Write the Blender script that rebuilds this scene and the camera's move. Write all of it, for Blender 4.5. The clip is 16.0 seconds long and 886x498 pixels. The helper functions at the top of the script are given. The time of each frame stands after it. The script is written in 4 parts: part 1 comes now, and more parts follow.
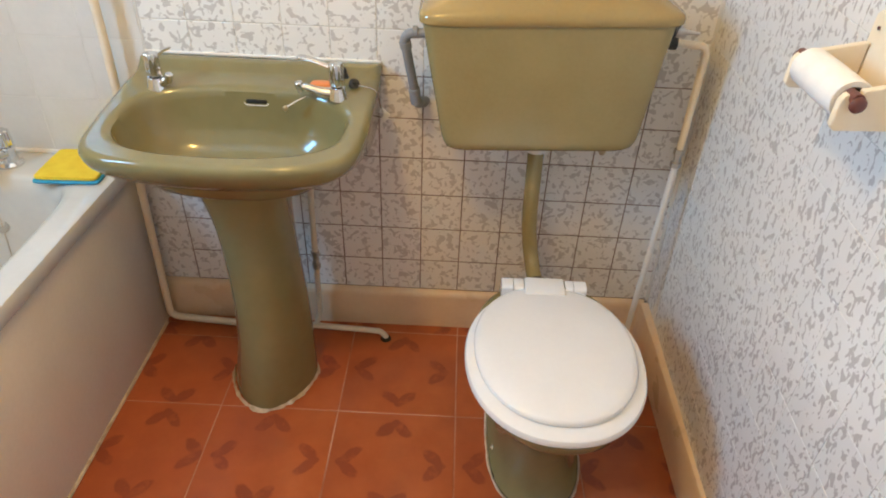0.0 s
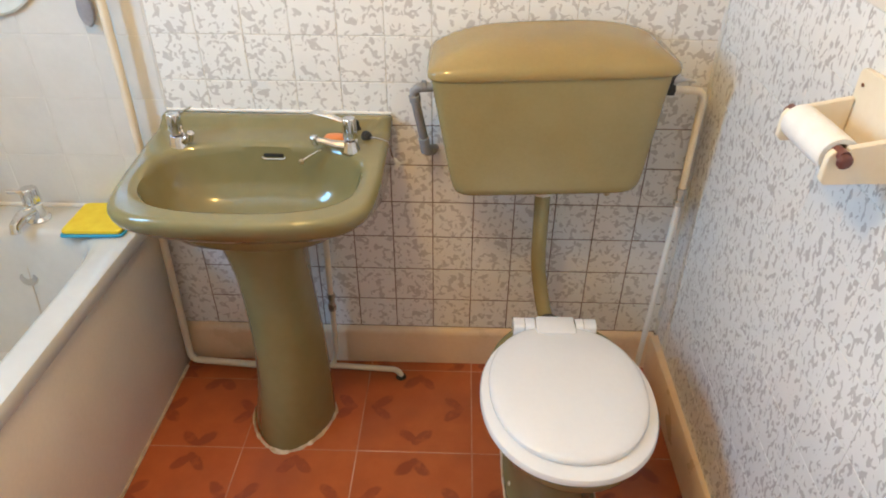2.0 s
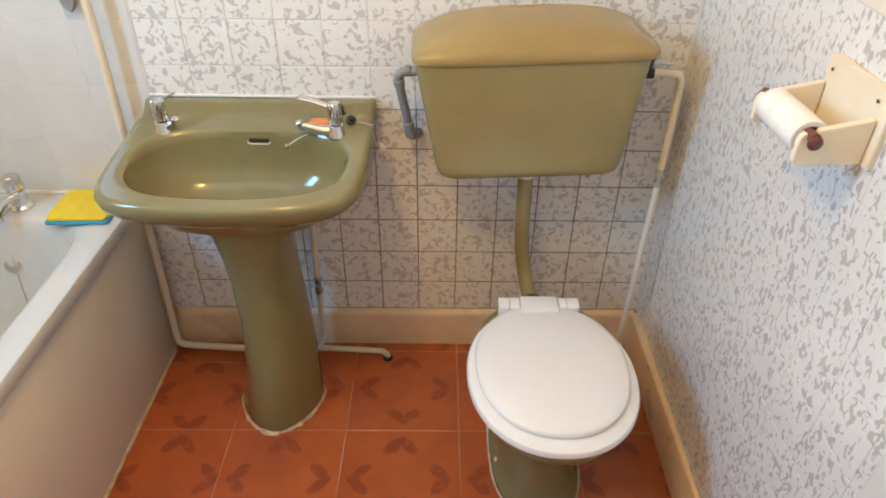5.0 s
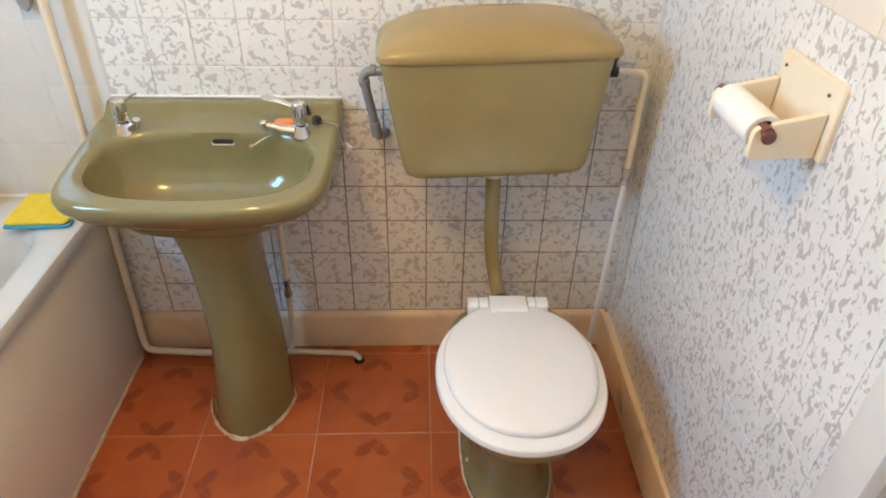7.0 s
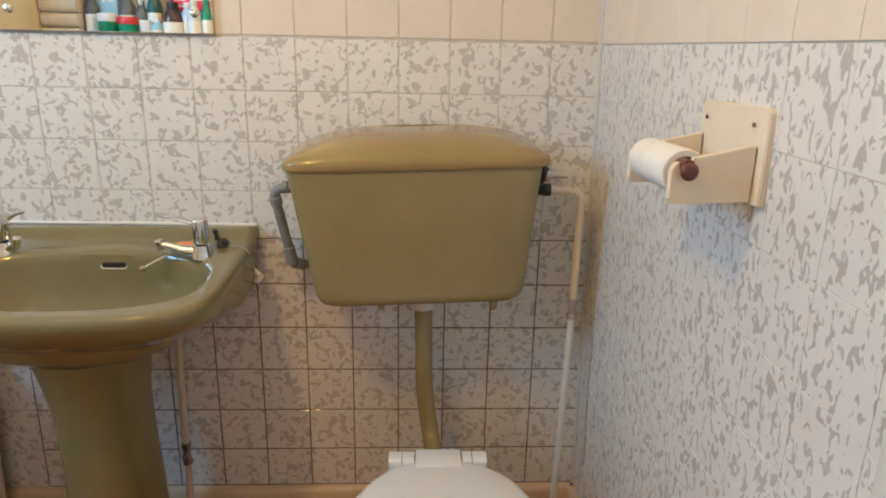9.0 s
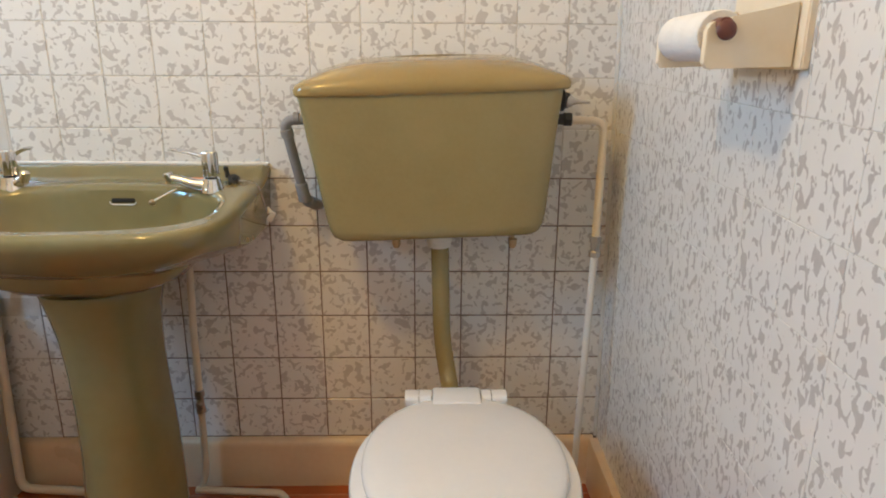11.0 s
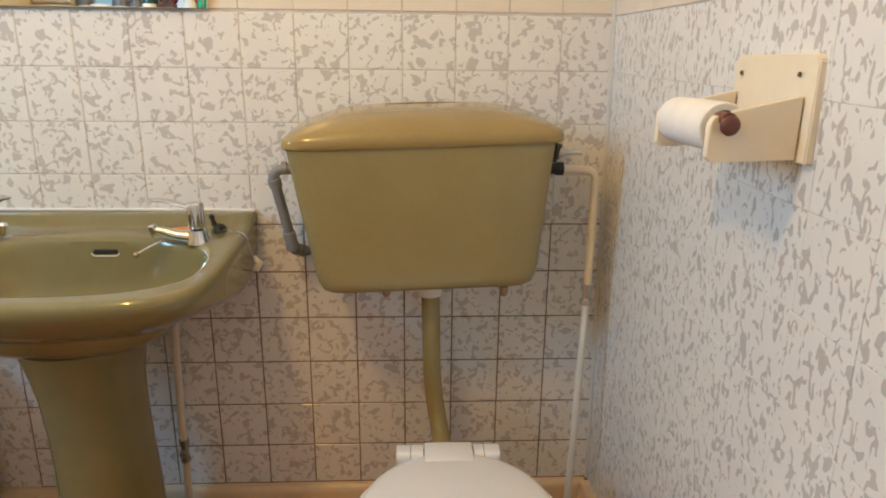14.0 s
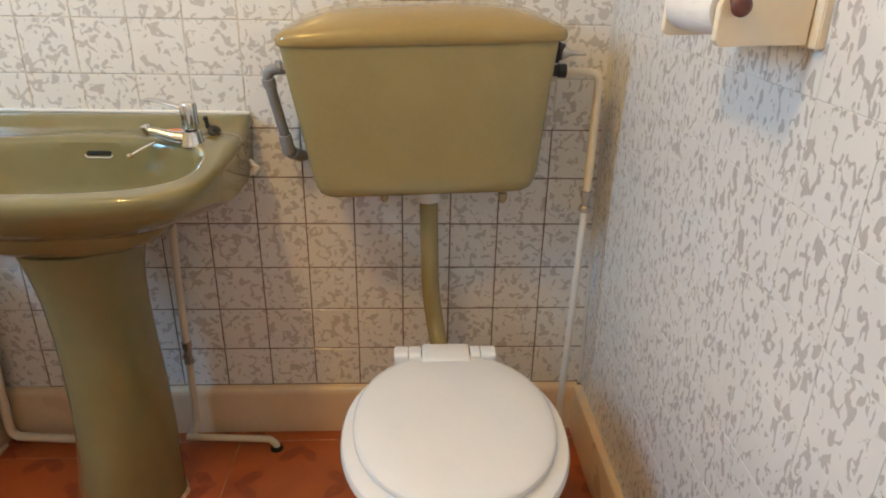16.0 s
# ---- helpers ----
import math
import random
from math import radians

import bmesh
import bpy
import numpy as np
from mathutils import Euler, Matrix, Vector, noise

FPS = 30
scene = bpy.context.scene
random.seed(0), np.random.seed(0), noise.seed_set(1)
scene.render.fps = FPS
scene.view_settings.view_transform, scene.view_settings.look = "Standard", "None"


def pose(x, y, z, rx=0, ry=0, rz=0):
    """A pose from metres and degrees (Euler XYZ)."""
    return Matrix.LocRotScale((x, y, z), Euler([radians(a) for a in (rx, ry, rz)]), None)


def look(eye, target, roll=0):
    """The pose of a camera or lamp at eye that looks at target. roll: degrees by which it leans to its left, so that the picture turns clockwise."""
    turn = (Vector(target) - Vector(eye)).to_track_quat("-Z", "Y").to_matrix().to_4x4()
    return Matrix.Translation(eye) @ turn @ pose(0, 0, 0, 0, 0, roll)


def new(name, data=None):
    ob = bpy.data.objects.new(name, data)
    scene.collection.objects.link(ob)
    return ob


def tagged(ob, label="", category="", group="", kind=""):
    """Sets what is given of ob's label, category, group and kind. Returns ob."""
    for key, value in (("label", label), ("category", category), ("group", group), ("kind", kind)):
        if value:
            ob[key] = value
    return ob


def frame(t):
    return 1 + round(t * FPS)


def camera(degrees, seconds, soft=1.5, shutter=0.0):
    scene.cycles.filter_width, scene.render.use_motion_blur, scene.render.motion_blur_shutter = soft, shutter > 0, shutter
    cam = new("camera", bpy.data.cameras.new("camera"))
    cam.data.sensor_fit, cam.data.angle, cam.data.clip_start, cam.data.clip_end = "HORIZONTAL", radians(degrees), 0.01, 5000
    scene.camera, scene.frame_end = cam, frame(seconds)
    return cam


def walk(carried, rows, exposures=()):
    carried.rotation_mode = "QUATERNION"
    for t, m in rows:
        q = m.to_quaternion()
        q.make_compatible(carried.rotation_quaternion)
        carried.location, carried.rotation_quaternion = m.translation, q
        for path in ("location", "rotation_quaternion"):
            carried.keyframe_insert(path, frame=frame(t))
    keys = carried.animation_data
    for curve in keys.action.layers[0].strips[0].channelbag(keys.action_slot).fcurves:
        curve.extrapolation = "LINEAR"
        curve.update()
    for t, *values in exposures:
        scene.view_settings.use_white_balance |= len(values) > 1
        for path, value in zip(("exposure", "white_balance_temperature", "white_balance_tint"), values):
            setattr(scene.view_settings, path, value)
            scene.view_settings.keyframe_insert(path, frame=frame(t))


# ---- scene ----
cam = camera(68.5, 16.0, soft=1.9)
PATH = [
    (0, (-0.466, -1.492, 1.359), (-0.483, 0.128, 0.187), 2.4),
    (0.5, (-0.477, -1.492, 1.375), (-0.48, 0.225, 0.349), 2.7),
    (1, (-0.477, -1.49, 1.381), (-0.502, 0.257, 0.407), 1.6),
    (1.5, (-0.47, -1.488, 1.392), (-0.507, 0.211, 0.338), 1.4),
    (2, (-0.476, -1.51, 1.423), (-0.521, 0.153, 0.313), 0.3),
    (2.5, (-0.478, -1.526, 1.433), (-0.488, 0.106, 0.277), 0.7),
    (3, (-0.482, -1.525, 1.434), (-0.467, 0.105, 0.276), 1.4),
    (3.5, (-0.483, -1.526, 1.432), (-0.47, 0.106, 0.275), 1.5),
    (4, (-0.483, -1.526, 1.428), (-0.469, 0.106, 0.272), 1.7),
    (4.2, (-0.481, -1.529, 1.436), (-0.479, 0.105, 0.283), 0.9),
    (6.3, (-0.497, -1.534, 1.438), (-0.472, 0.094, 0.275), 0.9),
    (6.5, (-0.496, -1.534, 1.438), (-0.468, 0.084, 0.262), 0.9),
    (7, (-0.457, -1.533, 1.427), (-0.383, 0.106, 0.284), 1.3),
    (7.5, (-0.371, -1.483, 1.357), (-0.245, 0.323, 0.506), 1.9),
    (8, (-0.307, -1.451, 1.295), (-0.177, 0.423, 0.61), 1.7),
    (8.5, (-0.304, -1.45, 1.232), (-0.181, 0.451, 0.62), 2.2),
    (9, (-0.295, -1.448, 1.173), (-0.201, 0.473, 0.625), 1.2),
    (9.5, (-0.305, -1.446, 1.105), (-0.25, 0.497, 0.631), 2.1),
    (9.7, (-0.291, -1.43, 1.081), (-0.252, 0.494, 0.538), 2.2),
    (11.8, (-0.294, -1.441, 1.033), (-0.24, 0.479, 0.474), -0.2),
    (12, (-0.295, -1.431, 1.056), (-0.238, 0.489, 0.501), 0.8),
    (12.5, (-0.296, -1.403, 1.12), (-0.213, 0.539, 0.649), 2.1),
    (13, (-0.314, -1.396, 1.136), (-0.2, 0.558, 0.725), 0.7),
    (13.5, (-0.31, -1.394, 1.131), (-0.218, 0.544, 0.645), 0.2),
    (14, (-0.308, -1.394, 1.121), (-0.214, 0.527, 0.575), 0.6),
    (14.5, (-0.308, -1.393, 1.118), (-0.207, 0.518, 0.539), 0.7),
    (15, (-0.308, -1.393, 1.116), (-0.207, 0.512, 0.516), 1.1),
    (15.5, (-0.306, -1.391, 1.1), (-0.209, 0.485, 0.413), 1.2),
    (16, (-0.305, -1.398, 1.086), (-0.21, 0.445, 0.315), 1.1),
]
EXPOSURES = [(0.0, -0.01, 5150, 13), (4.2, -0.01, 5150, 13), (7.0, 0.02, 5080, 13), (7.5, -0.12, 5180, 13), (8.0, -0.38, 5260, 13), (9.0, -0.49, 5300, 13), (9.7, -0.49, 5300, 13), (12.0, -0.14, 5380, 13), (12.5, -0.14, 5500, 13), (13.0, -0.45, 5700, 13), (14.0, -0.37, 5600, 13), (15.0, -0.30, 5480, 13), (16.0, -0.27, 5400, 13)]
walk(cam, [(t, look(eye, target, roll)) for t, eye, target, roll in PATH], EXPOSURES)

# ---- the room in numbers ----
TILE = 0.109            # pitch of the small wall tiles
DADO = 1.218            # top of the patterned tiles
SKIRT = 0.132           # height of the skirting boards
RIGHT = 0.108           # right wall
LEFT = -1.99            # left wall, behind the bath
REAR = -1.90            # wall behind the camera
CEIL = 2.30
BATH_X = -1.304         # face of the bath panel
EDGE_X = -1.2005        # where the patterned tiles end and the white ones begin
LEAN_RIGHT = 1.0        # degrees by which the right wall is out of plumb

# ---- world and lights ----
world = bpy.data.worlds.new("world")
scene.world = world
world.use_nodes = True
wn = world.node_tree
sky = wn.nodes.new("ShaderNodeTexSky")
sky.sky_type, sky.sun_disc = "NISHITA", False
sky.sun_elevation, sky.sun_rotation = radians(35), radians(90)
wn.links.new(sky.outputs[0], wn.nodes["Background"].inputs[0])
wn.nodes["Background"].inputs[1].default_value = 0.1


def lamp(name, kind, place, power, colour, size, target=None, size_y=None):
    data = bpy.data.lights.new(name, kind)
    data.energy, data.color = power, colour
    if kind == "AREA":
        data.shape, data.size, data.size_y = "RECTANGLE", size, size_y or size
    else:
        data.shadow_soft_size = size
    ob = new(name, data)
    ob.matrix_world = look(place, target) if target else pose(*place)
    return ob


WIN_Y0, WIN_Y1, WIN_Z0, WIN_Z1 = -1.19, -0.81, 1.28, 1.98
lamp("ceiling_lamp_light", "POINT", (-0.88, -0.99, 1.97), 29, (1.0, 0.55, 0.10), 0.055)
lamp("window_daylight", "AREA", (LEFT - 0.06, (WIN_Y0 + WIN_Y1) / 2, (WIN_Z0 + WIN_Z1) / 2), 29.5, (0.40, 0.75, 0.96), WIN_Y1 - WIN_Y0,
     (0.0, (WIN_Y0 + WIN_Y1) / 2, (WIN_Z0 + WIN_Z1) / 2 - 0.3), WIN_Z1 - WIN_Z0)


# ---- materials ----
class Nodes:
    """A material's node tree with short calls."""

    def __init__(self, name, rough=0.5, metal=0.0, coat=0.0, ior=1.5):
        self.mat = bpy.data.materials.new(name)
        self.mat.use_nodes = True
        self.tree = self.mat.node_tree
        self.bsdf = self.tree.nodes["Principled BSDF"]
        self.bsdf.inputs["Roughness"].default_value = rough
        self.bsdf.inputs["Metallic"].default_value = metal
        self.bsdf.inputs["Coat Weight"].default_value = coat
        self.bsdf.inputs["Coat Roughness"].default_value = 0.05
        self.bsdf.inputs["IOR"].default_value = ior

    def add(self, kind, **values):
        node = self.tree.nodes.new(kind)
        for key, value in values.items():
            node.inputs[key].default_value = value
        return node

    def link(self, a, b):
        self.tree.links.new(a, b)

    def math(self, op, a, b=0.0, c=None):
        node = self.tree.nodes.new("ShaderNodeMath")
        node.operation = op
        for i, v in enumerate((a, b, c)):
            if v is None:
                continue
            if isinstance(v, (int, float)):
                node.inputs[i].default_value = v
            else:
                self.link(v, node.inputs[i])
        return node.outputs[0]

    def coords(self, shuffle=0.0):
        co = self.add("ShaderNodeTexCoord").outputs["Object"]
        if not shuffle:
            return co
        info = self.add("ShaderNodeObjectInfo")
        comb = self.add("ShaderNodeCombineXYZ")
        self.link(self.math("MULTIPLY", info.outputs["Random"], shuffle), comb.inputs[0])
        self.link(self.math("MULTIPLY", info.outputs["Random"], shuffle * 1.7), comb.inputs[1])
        self.link(self.math("MULTIPLY", info.outputs["Random"], shuffle * 2.3), comb.inputs[2])
        total = self.add("ShaderNodeVectorMath")
        self.link(co, total.inputs[0])
        self.link(comb.outputs[0], total.inputs[1])
        return total.outputs[0]

    def noise(self, co, scale, detail=2.0, rough=0.5, distortion=0.0):
        node = self.add("ShaderNodeTexNoise", Scale=scale, Detail=detail, Roughness=rough, Distortion=distortion)
        self.link(co, node.inputs["Vector"])
        return node.outputs["Fac"]

    def ramp(self, fac, lo, hi):
        node = self.add("ShaderNodeMapRange")
        node.inputs["From Min"].default_value, node.inputs["From Max"].default_value = lo, hi
        self.link(fac, node.inputs["Value"])
        return node.outputs[0]

    def mix(self, fac, a, b):
        node = self.tree.nodes.new("ShaderNodeMix")
        node.data_type = "RGBA"
        for sock, v in ((node.inputs["Factor"], fac), (node.inputs["A"], a), (node.inputs["B"], b)):
            if isinstance(v, tuple):
                sock.default_value = (*v, 1)
            elif isinstance(v, (int, float)):
                sock.default_value = v
            else:
                self.link(v, sock)
        return node.outputs["Result"]

    def colour(self, sock):
        self.link(sock, self.bsdf.inputs["Base Color"])

    def bump(self, height, strength, distance):
        node = self.add("ShaderNodeBump", Strength=strength, Distance=distance)
        self.link(height, node.inputs["Height"])
        self.link(node.outputs[0], self.bsdf.inputs["Normal"])

    def rough(self, fac, lo, hi):
        node = self.add("ShaderNodeMapRange")
        node.inputs["To Min"].default_value, node.inputs["To Max"].default_value = lo, hi
        self.link(fac, node.inputs["Value"])
        self.link(node.outputs[0], self.bsdf.inputs["Roughness"])


def plain(name, a, b, rough=0.4, metal=0.0, coat=0.0, scale=12.0, grain=150.0, bump=0.05):
    """A surface of two close shades with fine grain."""
    n = Nodes(name, rough, metal, coat)
    co = n.coords(5.0)
    big, fine = n.noise(co, scale, 3), n.noise(co, grain, 2)
    n.colour(n.mix(n.ramp(n.math("ADD", n.math("MULTIPLY", big, 0.75), n.math("MULTIPLY", fine, 0.25)), 0.35, 0.65), a, b))
    if rough > 0.03:
        n.rough(big, max(rough - 0.06, 0.02), rough + 0.08)
    if bump:
        n.bump(fine, bump, 0.002)
    return n.mat


def patterned_tile(name, across, strength):
    """White glaze with a scattered grey-mauve print, drawn narrower along y by a factor."""
    n = Nodes(name, 0.16, 0, 0.3)
    narrow = n.add("ShaderNodeVectorMath")
    narrow.operation = "MULTIPLY"
    narrow.inputs[1].default_value = (1.0, across, 1.0)
    n.link(n.coords(40.0), narrow.inputs[0])
    co = narrow.outputs[0]
    # ragged islands with thin tails, as a printed sprig
    field = n.noise(co, 58, 1.0, 0.35, 0.9)
    island = n.ramp(n.math("MULTIPLY_ADD", n.noise(co, 190, 1.0), 0.10, field), 0.626, 0.650)
    crease = n.math("ABSOLUTE", n.math("SUBTRACT", n.noise(co, 76, 0.0, 0.5, 0.8), 0.5))
    tail = n.math("MULTIPLY", n.ramp(crease, 0.034, 0.020), n.ramp(field, 0.545, 0.56))
    blot = n.math("MAXIMUM", island, tail)
    tone = n.noise(co, 130, 2)
    ink = n.mix(tone, (0.39, 0.365, 0.36), (0.51, 0.485, 0.48))
    base = n.mix(n.noise(co, 14, 2), (0.765, 0.76, 0.75), (0.84, 0.835, 0.82))
    n.colour(n.mix(n.math("MULTIPLY", blot, strength), base, ink))
    n.bump(n.noise(co, 22, 2), 0.06, 0.004)
    return n.mat


def floor_vinyl():
    """Terracotta tile with darker leaf prints that grow in from the middle of each edge."""
    n = Nodes("terracotta_floor", 0.34, 0, 0.15)
    co = n.coords()
    rnd = n.coords(9.0)
    wob = n.add("ShaderNodeTexNoise", Scale=26.0, Detail=3.0)
    n.link(rnd, wob.inputs["Vector"])
    sh = n.add("ShaderNodeVectorMath")
    sh.operation = "MULTIPLY_ADD"
    sh.inputs[1].default_value = (0.018, 0.018, 0.0)
    n.link(wob.outputs["Color"], sh.inputs[0])
    n.link(co, sh.inputs[2])
    sep = n.add("ShaderNodeSeparateXYZ")
    n.link(sh.outputs[0], sep.inputs[0])
    u = n.math("ABSOLUTE", n.math("SUBTRACT", sep.outputs[0], 0.009))
    v = n.math("ABSOLUTE", n.math("SUBTRACT", sep.outputs[1], 0.009))
    s = n.math("MINIMUM", u, v)
    d = n.math("SUBTRACT", 0.15, n.math("MAXIMUM", u, v))

    def lobe(cs, cd, rs, rd, tilt):
        c, t = math.cos(tilt), math.sin(tilt)
        a, b = n.math("SUBTRACT", s, cs), n.math("SUBTRACT", d, cd)
        p = n.math("ADD", n.math("MULTIPLY", a, c / rs), n.math("MULTIPLY", b, t / rs))
        q = n.math("ADD", n.math("MULTIPLY", a, -t / rd), n.math("MULTIPLY", b, c / rd))
        r = n.math("ADD", n.math("MULTIPLY", p, p), n.math("MULTIPLY", q, q))
        return n.ramp(r, 1.30, 0.75)

    leaf = n.math("MAXIMUM", lobe(0.0, 0.030, 0.012, 0.014, 0.0), lobe(0.021, 0.048, 0.030, 0.015, 0.80))
    mottle = n.noise(rnd, 17, 4, 0.6)
    base = n.mix(mottle, (0.34, 0.071, 0.014), (0.50, 0.130, 0.028))
    base = n.mix(n.math("MULTIPLY", n.ramp(n.noise(rnd, 5, 2), 0.45, 0.7), 0.5), base, (0.27, 0.060, 0.020))
    n.colour(n.mix(n.math("MULTIPLY", leaf, n.math("MULTIPLY", n.ramp(n.noise(rnd, 40, 2), 0.15, 0.5), 0.74)), base, (0.225, 0.043, 0.016)))
    n.rough(mottle, 0.26, 0.44)
    n.bump(n.noise(rnd, 60, 3), 0.12, 0.002)
    return n.mat


def glass():
    n = Nodes("clear_glass", 0.02)
    n.bsdf.inputs["Transmission Weight"].default_value = 1.0
    return n.mat


